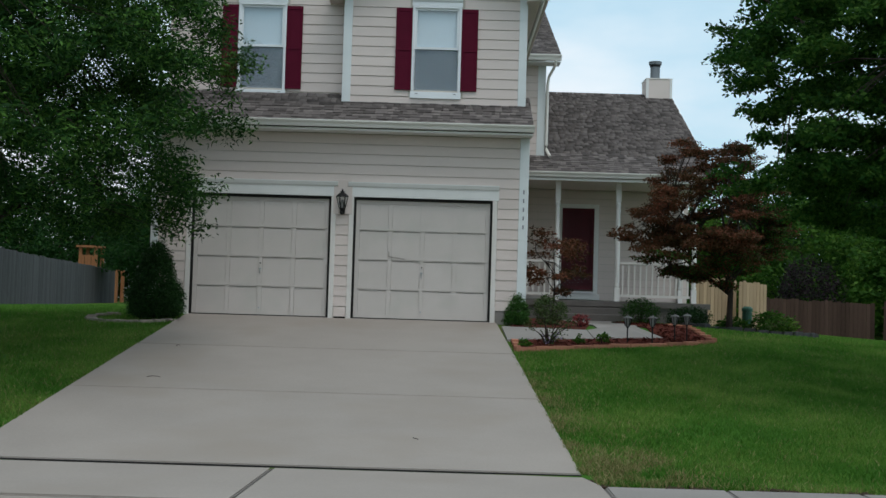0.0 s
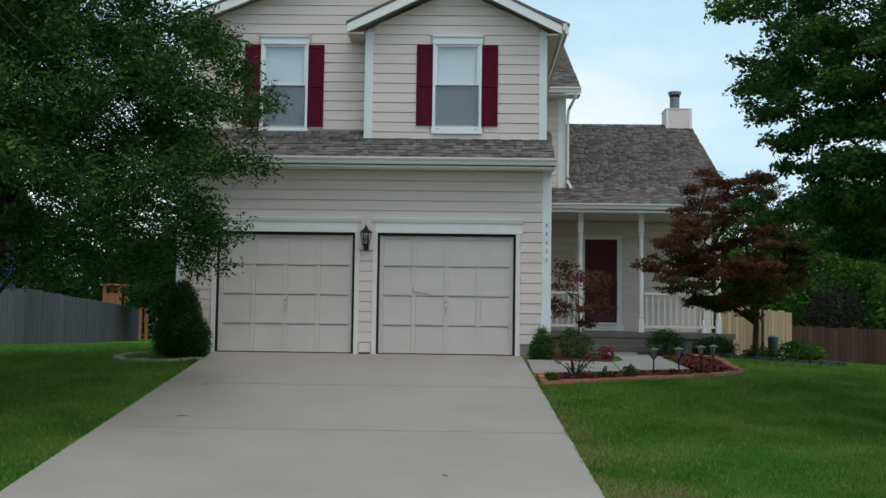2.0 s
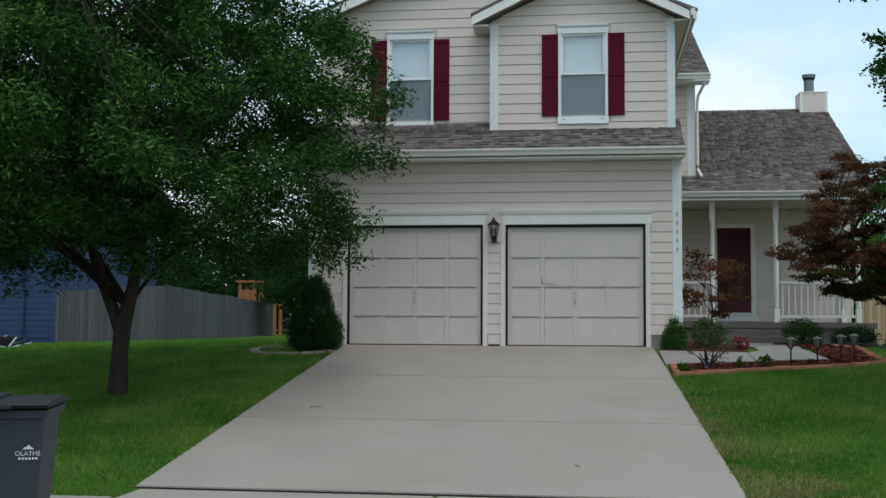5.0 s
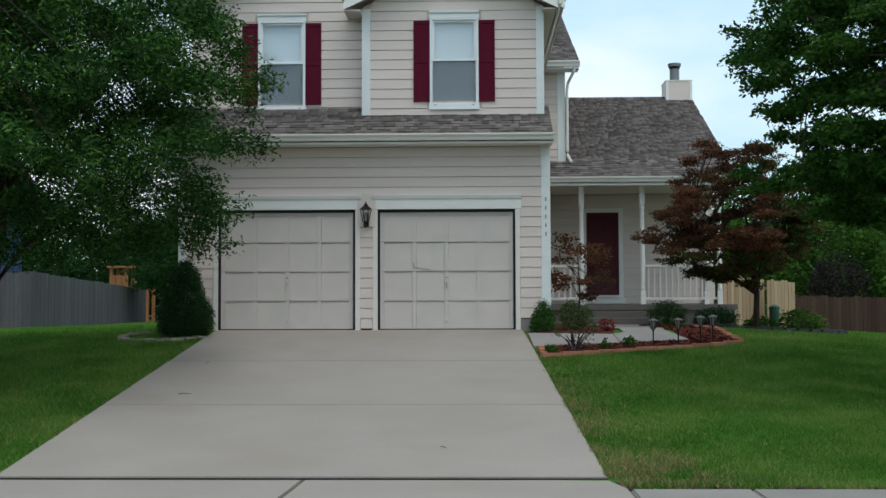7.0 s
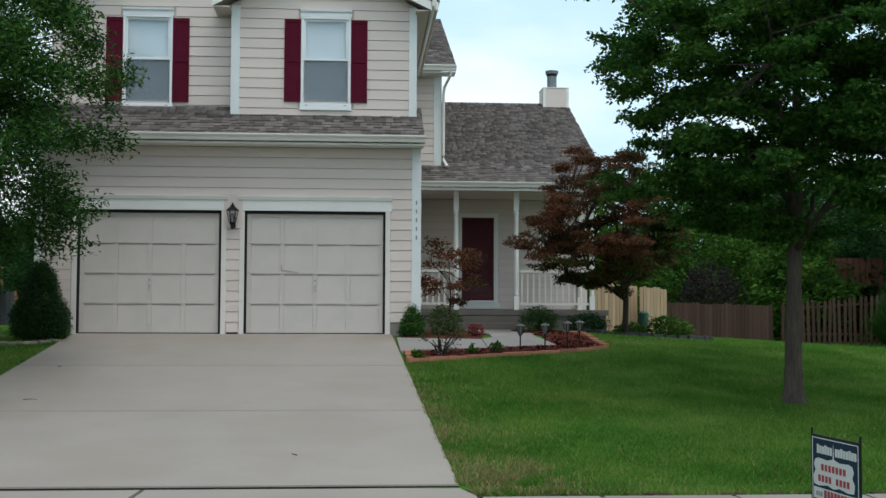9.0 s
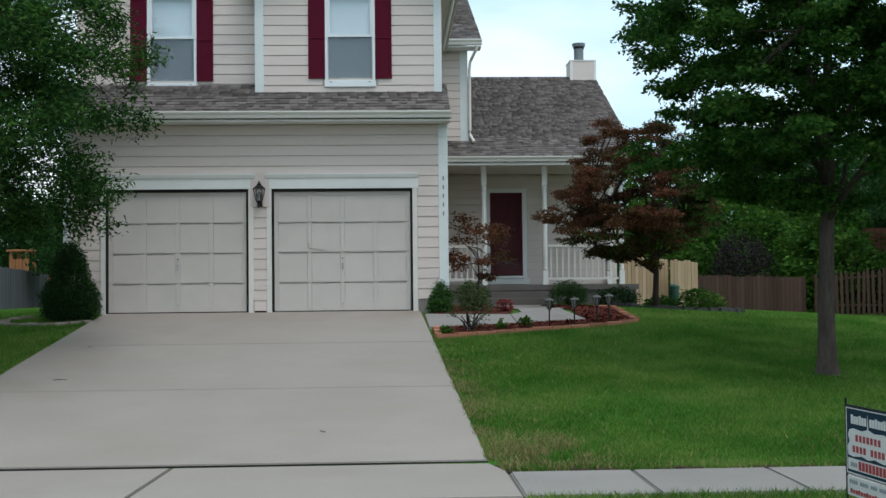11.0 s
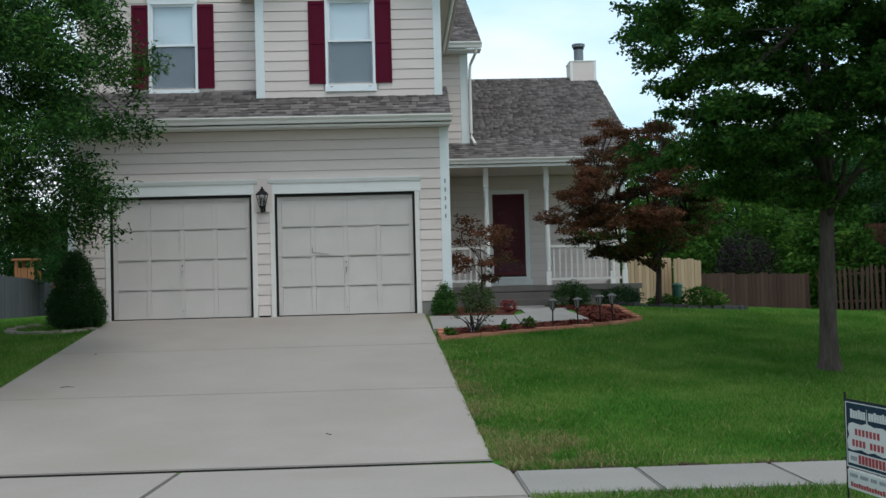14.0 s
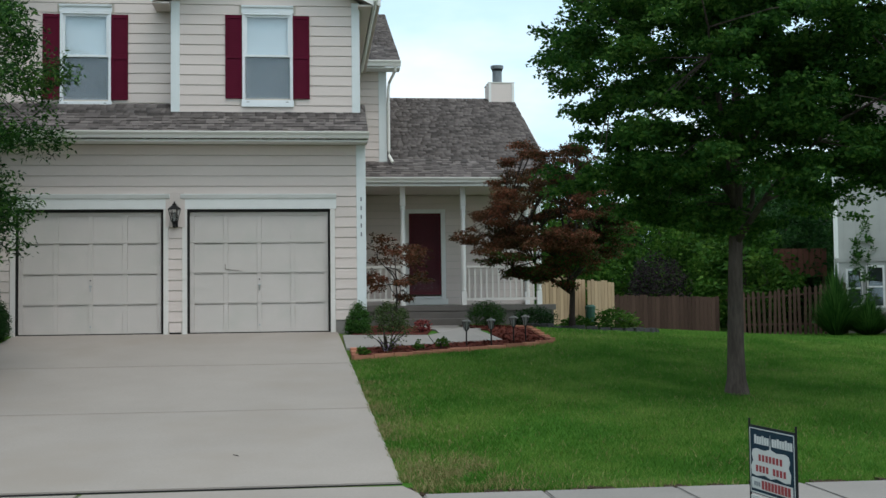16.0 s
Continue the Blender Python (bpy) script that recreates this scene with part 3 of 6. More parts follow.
for a, b in G_DOORS:
    gd = part("garage_door", boxes((a, b, 0.085, 0.12, 0.0, 2.14)), M_DOORPAINT, house, "cream sectional garage door with recessed square panels")
    w = b - a
    H = 2.105 / 4
    for r in range(4):
        z0, z1 = r * H + 0.0015, (r + 1) * H - 0.0015
        st = 0.072
        inner = (w - 0.058 - st) / 4
        bm = bmesh.new()
        y0 = 0.034 + rnd.uniform(-0.002, 0.002)
        box(bm, a + 0.029, b - 0.029, y0, 0.08, z0, z0 + 0.03)
        top = 0.012 if r < 3 else 0.06
        box(bm, a + 0.029, b - 0.029, y0, 0.08, z1 - top, z1)
        for c in range(5):
            xc = a + 0.029 + c * inner
            box(bm, xc, xc + st, y0 + 0.0008, 0.079, z0 + 0.0302, z1 - top - 0.0002)
        sec = part("door_section", bm, M_DOORPAINT, gd)
        for c in range(4):
            xa = a + 0.029 + c * inner + st + 0.003
            xb = xa + inner - st - 0.006
            gap = rnd.uniform(0.013, 0.019) if r < 3 else 0.0006
            sag = rnd.uniform(-0.003, 0.003)
            za, zb = z0 + 0.0306, z1 - top - gap
            lean = rnd.uniform(0.0, 0.003)
            bm = bmesh.new()
            v = [bm.verts.new(p_) for p_ in ((xa, y0 + 0.010 + lean, za), (xb, y0 + 0.010, za), (xb, y0 + 0.013, zb + sag * (r < 3)), (xa, y0 + 0.013 + lean, zb), (xa, 0.078, za), (xb, 0.078, za), (xb, 0.078, zb + sag * (r < 3)), (xa, 0.078, zb))]
            for f_ in ((0, 1, 2, 3), (4, 7, 6, 5), (0, 4, 5, 1), (2, 6, 7, 3), (1, 5, 6, 2), (0, 3, 7, 4)):
                bm.faces.new([v[i] for i in f_])
            part("panel", bm, M_DOORPAINT, sec)
    xm = (a + b) / 2
    hb = bmesh.new()
    tube(hb, [(xm, 0.05, 0.83), (xm, 0.015, 0.83), (xm, 0.012, 0.80), (xm, 0.012, 0.76), (xm, 0.035, 0.74)], [0.007] * 5, 8)
    box(hb, xm - 0.022, xm + 0.022, 0.024, 0.032, 0.818, 0.842)
    part("handle", hb, M_STEEL, gd, "small dull metal T-handle")
    part("keyhole", lathe([(0.012, 0.0), (0.012, 0.012), (0.006, 0.016)], 10), M_IRON, gd).matrix_basis = pose(xm, 0.034, 0.93, 90, 0, 0)
    part("bottom_seal", boxes((a + 0.02, b - 0.02, 0.026, 0.0315, -0.004, 0.014)), M_DARK, gd, "black rubber bottom seal")
    part("lock_plate", boxes((xm - 0.016, xm + 0.016, 0.03, 0.042, 0.33, 0.43), bevel=0.003), M_DOORPAINT, gd)
    part("lift_handle", boxes((xm - 0.012, xm + 0.012, 0.02, 0.042, 0.12, 0.15), bevel=0.003), M_STEEL, gd)

# a moulding strip that has come loose on one panel
a_, b_ = G_DOORS[1]
xs_ = a_ + 0.029 + (b_ - a_ - 0.058 - 0.072) / 4 + 0.02
part("loose_moulding", prism_bm([(xs_, 1.20), (xs_ + 0.012, 1.20), (xs_ + 0.014, 1.115), (xs_ + 0.30, 1.075), (xs_ + 0.30, 1.068), (xs_, 1.103)], 'y', 0.024, 0.033), M_BAND, house, "bent moulding strip hanging off the garage door")

# house number: plain bars on the corner board
for k in range(5):
    zc = 2.32 - k * 0.155
    part("number_plate_bar", boxes((3.200, 3.224, -0.041, -0.036, zc - 0.036, zc + 0.036)), M_SIGN_GREY, house, "small dark bar on the corner board")

# upper floor front: the wall by the left window and the projecting bay
L_WIN = (-2.065, -1.265, 4.19, 5.74)
B_WIN = (1.175, 1.98, 4.17, 5.68)


def gable_span(l, r, peak_x, peak_z, eave_z):
    def span(z):
        if z <= eave_z:
            return l, r
        k = (z - eave_z) / (peak_z - eave_z)
        return l + (peak_x - l) * k, r + (peak_x - r) * k
    return span


upper_wall = part("wall", wall_core(-3.37, 0.0, 0.75, 0.9, 3.5, 6.1, [L_WIN]), M_WALL, house, "cream lap-sided upper wall")
ub = prism_bm([(-3.37, 6.1), (0.0, 6.1), (3.2, 6.1), (0.0, 7.42)], 'y', 0.752, 0.898)
part("gable", ub, M_WALL, house)
sided_wall(upper_wall, 0.75, 3.957, 7.3, lambda z: (max(-3.37, (z - 7.42) / 0.39) if z > 6.1 else -3.37, -0.12 if z < 6.2 else min(0.6, (7.42 - z) / 0.39)), [(L_WIN[0] - 0.1, L_WIN[1] + 0.1, L_WIN[2] - 0.12, L_WIN[3] + 0.2)])
bay_wall = part("wall", wall_core(-0.10, 3.20, 0.40, 0.56, 3.7, 5.95, [B_WIN]), M_WALL, house, "cream lap-sided gabled bay wall")
part("gable", prism_bm([(-0.10, 5.95), (3.20, 5.95), (1.55, 6.68)], 'y', 0.402, 0.558), M_WALL, house)
sided_wall(bay_wall, 0.40, 3.868, 6.7, gable_span(0.03, 3.08, 1.55, 6.72, 6.02), [(B_WIN[0] - 0.1, B_WIN[1] + 0.1, B_WIN[2] - 0.12, B_WIN[3] + 0.2)])
part("bay_side", boxes((-0.10, -0.02, 0.5601, 0.7499, 3.7, 5.95), (3.12, 3.20, 0.5601, 6.9, 3.4, 5.95)), M_WALL, house)
part("corner_board", boxes((-0.125, 0.03, 0.362, 0.50, 3.92, 5.90), bevel=0.004), M_TRIM_BLUE, house)
part("corner_board", boxes((3.08, 3.225, 0.362, 0.50, 3.92, 5.92), bevel=0.004), M_TRIM_BLUE, house)


def house_window(x0, x1, z0, z1, y, parent, shutters=True):
    win = part("window", boxes((x0 - 0.045, x0, y - 0.045, y + 0.08, z0 - 0.03, z1), (x1, x1 + 0.045, y - 0.045, y + 0.08, z0 - 0.03, z1), (x0 - 0.045, x1 + 0.045, y - 0.05, y + 0.08, z1, z1 + 0.035), bevel=0.004), M_SASH, parent, "white sash window with lowered blinds")
    part("window_head", prism_bm([(y, z1 + 0.04), (y - 0.045, z1 + 0.04), (y - 0.045, z1 + 0.11), (y - 0.075, z1 + 0.135), (y - 0.08, z1 + 0.165), (y, z1 + 0.17)], 'x', x0 - 0.06, x1 + 0.06), M_SASH, win)
    part("window_sill", boxes((x0 - 0.06, x1 + 0.06, y - 0.055, y + 0.08, z0 - 0.155, z0 - 0.032), bevel=0.006), M_SASH, win)
    for xx in (x0 + 0.03, x1 - 0.08):
        part("weep_hole", boxes((xx, xx + 0.05, y - 0.058, y - 0.0551, z0 - 0.075, z0 - 0.062)), M_SIGN_GREY, win)
    zm = z0 + (z1 - z0) * 0.5
    for nm, a, b, yo in (("upper_sash", zm, z1, -0.012), ("lower_sash", z0, zm + 0.04, 0.021)):
        s = 0.04
        part(nm, boxes((x0 + 0.001, x0 + s, y + yo, y + yo + 0.03, a, b), (x1 - s, x1 - 0.001, y + yo, y + yo + 0.03, a, b), (x0 + s, x1 - s, y + yo, y + yo + 0.03, b - s, b), (x0 + s, x1 - s, y + yo, y + yo + 0.03, a, a + s)), M_SASH, win)
        p = part("pane", boxes((x0 + s, x1 - s, y + yo + 0.012, y + yo + 0.018, a + s, b - s)), M_GLASS, win)
        p.visible_shadow = False
    part("insect_screen", boxes((x0 + 0.012, x1 - 0.012, y + 0.012, y + 0.014, z0 + 0.004, zm - 0.004)), M_SCREEN, win, "grey insect screen over the lower sash")
    bm = bmesh.new()
    zz = z0 + 0.02
    while zz < z1 - 0.02:
        v = [bm.verts.new(p_) for p_ in ((x0 + 0.01, y + 0.064, zz), (x1 - 0.01, y + 0.064, zz), (x1 - 0.01, y + 0.074, zz + 0.05), (x0 + 0.01, y + 0.074, zz + 0.05))]
        bm.faces.new(v)
        zz += 0.045
    for xx in (x0 + (x1 - x0) * 0.25, x0 + (x1 - x0) * 0.5, x0 + (x1 - x0) * 0.75):
        box(bm, xx - 0.004, xx + 0.004, y + 0.058, y + 0.062, z1 - 0.16, z1 - 0.01)
    box(bm, x0 + 0.005, x1 - 0.005, y + 0.095, y + 0.10, z0, z1)
    part("blind", bm, M_BLIND, win, "white slatted blind, fully lowered")
    if shutters:
        for a, b in ((x0 - 0.345, x0 - 0.05), (x1 + 0.05, x1 + 0.345)):
            zs0, zs1 = z0 - 0.005, z1 - 0.01
            sh = part("shutter", boxes((a, b, y - 0.035, y - 0.008, zs0, zs1), bevel=0.003), M_SHUTTER, parent, "maroon louvred window shutter")
            zm2 = (zs0 + zs1) / 2
            part("shutter_frame", boxes((a, a + 0.04, y - 0.05, y - 0.036, zs0, zs1), (b - 0.04, b, y - 0.05, y - 0.036, zs0, zs1), (a + 0.04, b - 0.04, y - 0.05, y - 0.036, zs0, zs0 + 0.06), (a + 0.04, b - 0.04, y - 0.05, y - 0.036, zs1 - 0.06, zs1), (a + 0.04, b - 0.04, y - 0.05, y - 0.036, zm2 - 0.03, zm2 + 0.03)), M_SHUTTER, sh)
            for za_, zb_ in ((zs0 + 0.065, zm2 - 0.035), (zm2 + 0.035, zs1 - 0.065)):
                bm = bmesh.new()
                zz = za_
                while zz < zb_ - 0.02:
                    v = [bm.verts.new(p_) for p_ in ((a + 0.041, y - 0.041, zz), (b - 0.041, y - 0.041, zz), (b - 0.041, y - 0.036, zz + 0.028), (a + 0.041, y - 0.036, zz + 0.028))]
                    bm.faces.new(v)
                    zz += 0.034
                part("louvre_panel", bm, M_SHUTTER, sh)
    return win


house_window(*L_WIN, 0.75, house)
house_window(*B_WIN, 0.40, house)

# side and back walls that close the house
part("wall", boxes((-3.37, -3.22, 0.1601, 13.0, -0.3, 3.4), (-3.37, -3.22, 0.9001, 13.0, 3.4, 6.1)), M_WALL, house)
part("wall", boxes((3.12, 3.27, 0.1601, 8.4, -0.3, 3.4)), M_WALL, house)
part("wall", boxes((-3.37, 7.9, 13.0, 13.15, -0.3, 6.1)), M_WALL, house)
part("wall", boxes((7.75, 7.9, 8.5601, 13.0, -0.3, 3.6)), M_SIDING, house)
# right end of the main block above the porch roof
main_wall = part("wall", wall_core(3.2001, 4.10, 6.90, 7.05, 3.4, 6.15), M_WALL, house, "cream lap-sided main block wall")
sided_wall(main_wall, 6.90, 3.6, 6.05, lambda z: (3.2, 3.93))
part("wall", boxes((3.95, 4.10, 7.0501, 13.0, 3.4, 6.15)), M_WALL, house)
part("corner_board", boxes((3.93, 4.12, 6.865, 7.0, 3.6, 6.05), bevel=0.004), M_TRIM_BLUE, house)


# ---- roofs ----
def roof_slab(name, x0, x1, y0, z0, y1, z1, thick=0.12, mat_=None, label=""):
    """A roof plane rising along y from (y0, z0) to (y1, z1); z is the top of the boarding."""
    return part(name, prism_bm([(y0, z0), (y1, z1), (y1, z1 - thick), (y0, z0 - thick)], 'x', x0, x1), mat_ or M_ROOFBASE, house, label)


shingle_meshes = {}


def shingle_mesh(w, mat_):
    key = (round(w, 2), mat_.name)
    if key not in shingle_meshes:
        bm = bmesh.new()
        L = 0.30
        v = [bm.verts.new(p) for p in ((0, 0, 0.004), (w, 0, 0.004), (w, L, 0.001), (0, L, 0.001), (0, 0, 0.026), (w, 0, 0.026), (w, L, 0.006), (0, L, 0.006))]
        for f in ((3, 2, 1, 0), (4, 5, 6, 7), (0, 1, 5, 4), (1, 2, 6, 5), (2, 3, 7, 6), (3, 0, 4, 7)):
            bm.faces.new([v[i] for i in f])
        shingle_meshes[key] = to_mesh("shingle", bm, mat_)
    return shingle_meshes[key]


def shingles(roof, x0, x1, y0, z0, y1, z1, singly, seed, expo=0.128):
    """Courses of overlapping tabs; the first of them as pieces, the others joined."""
    r = random.Random(seed)
    run = math.hypot(y1 - y0, z1 - z0)
    ang = math.atan2(z1 - z0, y1 - y0)
    m_roof = Matrix.Translation((0, y0, z0)) @ Matrix.Rotation(ang, 4, 'X')
    spots = []
    v = -0.03
    while v < run - 0.12:
        x = x0 - r.uniform(0, 0.25)
        while x < x1 - 0.02:
            w = r.choice((0.10, 0.13, 0.17, 0.22))
            a, b = max(x, x0), min(x + w, x1)
            if b - a > 0.03:
                spots.append((a, b - a - 0.006, v, r.choice((0, 0.001, 0.007, 0.009))))
            x += w
        v += expo
    for a, w, v, lift in spots[:singly]:
        ob = new("shingle", shingle_mesh(w, M_SHINGLE))
        ob.parent = roof
        ob.matrix_basis = m_roof @ Matrix.Translation((a, v, lift))
    if spots[singly:]:
        verts, faces = [], []
        for a, w, v, lift in spots[singly:]:
            k = len(verts)
            L = 0.30
            for p in ((a, v, 0.004 + lift), (a + w, v, 0.004 + lift), (a + w, v + L, 0.004), (a, v + L, 0.004), (a, v, 0.026 + lift), (a + w, v, 0.026 + lift), (a + w, v + L, 0.006), (a, v + L, 0.006)):
                verts.append(m_roof @ Vector(p))
            for f in ((4, 5, 6, 7), (0, 1, 5, 4), (1, 2, 6, 5), (3, 0, 4, 7)):
                faces.append([k + i for i in f])
        ob = part("shingle_field", mesh_np("shingle_field", np.array([tuple(p) for p in verts]), np.array(faces), M_SHINGLE_J), M_SHINGLE_J, roof)
        ob["kind"] = "stuff"


def gutter(x0, x1, y_back, z_top, drop=0.13, deep=0.11, name="gutter"):
    bm = bmesh.new()
    prof = [(y_back, z_top - drop), (y_back - deep * 0.55, z_top - drop), (y_back - deep * 0.7, z_top - drop * 0.55), (y_back - deep, z_top - drop * 0.2), (y_back - deep, z_top), (y_back - deep + 0.012, z_top), (y_back - deep * 0.62, z_top - drop * 0.55), (y_back - deep * 0.5, z_top - drop + 0.012), (y_back, z_top - drop + 0.012)]
    prism(bm, prof, 'x', x0, x1)
    for xx in (x0, x1):
        prism(bm, [(y_back, z_top - drop + 0.001), (y_back - deep * 0.55, z_top - drop + 0.001), (y_back - deep * 0.7, z_top - drop * 0.55), (y_back - deep * 0.99, z_top - drop * 0.2), (y_back - deep * 0.99, z_top), (y_back, z_top)], 'x', xx - 0.003, xx + 0.003)
    return part(name, bm, M_GUTTER, house, "pale metal rain gutter")


skirt = roof_slab("skirt_roof", -3.70, 3.33, -0.40, 3.44, 0.76, 4.11, label="grey-brown shingled skirt roof over the garage")
gutter(-3.72, 3.34, -0.405, 3.452, 0.115, 0.11)
part("fascia", boxes((-3.70, 3.32, -0.40, -0.365, 3.285, 3.345)), M_TRIM, house)
part("soffit", boxes((-3.70, 3.32, -0.3649, 0.0, 3.287, 3.305)), M_TRIM, house)

low_roof = roof_slab("porch_roof", 3.2701, 7.98, 6.0, 3.36, 11.5, 6.18, label="grey-brown shingled roof over porch and living room")
roof_slab("back_roof", 4.1001, 7.98, 13.4, 5.2, 11.5, 6.18)
gutter(3.2702, 7.99, 5.995, 3.375, 0.12, 0.11)
part("fascia", boxes((3.2702, 7.98, 6.0, 6.035, 3.18, 3.26)), M_TRIM, house)
part("rake_board", prism_bm([(6.0, 3.37), (11.5, 6.19), (11.5, 6.03), (6.0, 3.21)], 'x', 7.981, 8.01), M_TRIM, house)
part("gable", prism_bm([(6.7, 3.3), (11.5, 6.05), (13.0, 5.3), (13.0, 3.3)], 'x', 7.76, 7.88), M_WALL, house)
part("porch_ceiling", boxes((3.28, 7.9, 6.04, 8.4, 3.20, 3.23)), M_SIDING, house, "cream boarded porch ceiling")

main_roof = roof_slab("main_roof", 3.2, 4.42, 6.45, 6.16, 12.0, 8.65, label="grey-brown shingled main roof")
roof_slab("main_roof", -3.8, 3.1999, 7.6, 6.68, 12.0, 8.65)
roof_slab("back_roof", -3.8, 4.42, 14.0, 7.7, 12.0, 8.65)
gutter(3.35, 4.43, 6.445, 6.175, 0.13, 0.11)
part("soffit", boxes((3.2, 4.42, 6.45, 6.90, 6.0, 6.03)), M_TRIM, house)
part("gable", prism_bm([(6.9, 6.03), (12.0, 8.5), (13.0, 8.0), (13.0, 6.03)], 'x', 3.96, 4.10), M_WALL, house)


def gable_roof(name, xl, xr, zl, peak_x, peak_z, y0, y1, label):
    """Two planes meeting over a gable that faces the street, with white barge boards."""
    t = 0.10
    for xa, s in ((xl, 1), (xr, -1)):
        part(name, prism_bm([(xa, zl), (peak_x, peak_z), (peak_x, peak_z - t), (xa, zl - t)], 'y', y0, y1), M_ROOFBASE, house, label)
        part("rake_soffit", prism_bm([(xa, zl - t - 0.003), (peak_x, peak_z - t - 0.003), (peak_x, peak_z - t - 0.025), (xa, zl - t - 0.025)], 'y', y0, y1 - 0.05), M_SIDING, house, "cream boarded eave soffit")
        part("rake_board", prism_bm([(xa, zl - 0.03), (peak_x, peak_z - 0.03), (peak_x, peak_z - 0.20), (xa, zl - 0.19)], 'y', y0 - 0.032, y0 - 0.001), M_TRIM, house, "white barge board")
        part("drip_edge", prism_bm([(xa - s * 0.02, zl - 0.027), (peak_x, peak_z - 0.026), (peak_x, peak_z + 0.022), (xa - s * 0.02, zl + 0.016)], 'y', y0 - 0.045, y0 + 0.2), M_SHINGLE, house, "dark shingle edge")


gable_roof("bay_roof", -0.43, 3.46, 6.00, 1.53, 6.95, 0.08, 7.5, "shingled gable roof over the bay")
gable_roof("front_gable_roof", -3.78, 3.62, 6.08, 0.0, 7.62, 0.46, 9.5, "shingled front gable roof")
part("soffit", boxes((3.2001, 3.44, 0.12, 6.9, 5.80, 5.83), (-0.42, -0.1301, 0.12, 0.749, 5.80, 5.83)), M_SIDING, house)
part("return_board", boxes((3.462, 3.48, 0.09, 7.48, 5.80, 6.0)), M_TRIM, house)
bm = bmesh.new()
prism(bm, [(3.481, 5.88), (3.52, 5.88), (3.56, 5.95), (3.56, 6.0), (3.481, 6.0)], 'y', 0.05, 6.4)
part("gutter", bm, M_GUTTER, house)

# chimney
ch = part("chimney", boxes((7.25, 7.96, 11.2, 11.95, 5.5, 6.60), bevel=0.006), M_SIDING, house, "cream boxed chimney chase with steel flue")
part("chimney_cap", boxes((7.235, 7.975, 11.185, 11.965, 6.60, 6.63), bevel=0.008), M_GUTTER, ch)
for xx in (7.245, 7.895):
    part("corner_trim", boxes((xx, xx + 0.07, 11.185, 11.199, 5.7, 6.599)), M_TRIM, ch)
fl = lathe([(0.135, 6.631), (0.135, 7.02), (0.12, 7.03), (0.12, 7.07)], 18)
bmesh.ops.translate(fl, verts=fl.verts[:], vec=(7.545, 11.55, 0))
part("flue", fl, M_FLUE, ch, "galvanised steel flue pipe", smooth=False)
fl = lathe([(0.137, 7.00), (0.15, 7.005), (0.15, 7.05), (0.137, 7.055)], 18)
bmesh.ops.translate(fl, verts=fl.verts[:], vec=(7.545, 11.55, 0))
part("flue_band", fl, M_IRON, ch, "dark vent band of the flue")
fl = lathe([(0.15, 7.056), (0.18, 7.07), (0.18, 7.115), (0.185, 7.116), (0.185, 7.15), (0.10, 7.165)], 18)
bmesh.ops.translate(fl, verts=fl.verts[:], vec=(7.545, 11.55, 0))
part("flue_cap", fl, M_FLUE, ch)

# downspout of the main block
bm = bmesh.new()
tube(bm, [(4.30, 6.39, 6.03), (4.30, 6.42, 5.95), (4.18, 6.80, 5.72), (4.16, 6.83, 5.55), (4.16, 6.83, 4.10), (4.17, 6.82, 3.98), (4.24, 6.62, 3.80)], [0.035] * 7, 8)
part("downspout", bm, M_GUTTER, house, "pale metal downspout")

# ---- porch ----
P_DOOR = (4.74, 5.55, 0.62, 2.74)
porch_wall = part("wall", wall_core(3.28, 7.9, 8.40, 8.56, -0.3, 3.4, [P_DOOR]), M_WALL, house, "cream lap-sided porch wall")
sided_wall(porch_wall, 8.40, 0.45, 3.2, lambda z: (3.28, 7.88), [(P_DOOR[0] - 0.12, P_DOOR[1] + 0.12, 0.4, P_DOOR[3] + 0.11)])
fd = part("front_door", boxes((4.765, 5.525, 8.44, 8.48, 0.70, 2.715), bevel=0.004), M_DOOR_RED, house, "dark maroon front door behind a storm door")
part("door_panel", boxes((4.84, 5.10, 8.428, 8.439, 0.86, 1.45), (5.19, 5.45, 8.428, 8.439, 0.86, 1.45), (4.84, 5.10, 8.428, 8.439, 1.56, 2.6), (5.19, 5.45, 8.428, 8.439, 1.56, 2.6), bevel=0.004), M_DOOR_RED, fd)
part("storm_glass", boxes((4.80, 5.49, 8.395, 8.40, 0.80, 2.68)), M_GLASS_THIN, fd).visible_shadow = False
part("storm_frame", boxes((4.745, 4.80, 8.385, 8.41, 0.70, 2.735), (5.49, 5.545, 8.385, 8.41, 0.70, 2.735), (4.8001, 5.4899, 8.385, 8.41, 2.68, 2.735), (4.8001, 5.4899, 8.385, 8.41, 0.70, 0.80)), M_DOOR_RED, fd)
part("door_knob", boxes((4.80, 4.83, 8.34, 8.384, 1.60, 1.68), bevel=0.006), M_STEEL, fd)
part("door_casing", boxes((4.63, 4.74, 8.36, 8.43, 0.55, 2.74), (5.55, 5.66, 8.36, 8.43, 0.55, 2.74), (4.63, 5.66, 8.355, 8.43, 2.7401, 2.84), bevel=0.004), M_TRIM, house)
part("door_sill", boxes((4.6, 5.7, 8.25, 8.43, 0.45, 0.60), bevel=0.006), M_TRIM, house)
part("threshold", boxes((4.70, 5.59, 8.22, 8.40, 0.601, 0.66), bevel=0.006), M_TRIM, house)

deck = part("porch_deck", boxes((3.28, 7.98, 6.12, 8.39, 0.30, 0.43), bevel=0.01), M_STEP, house, "grey-brown painted porch deck")
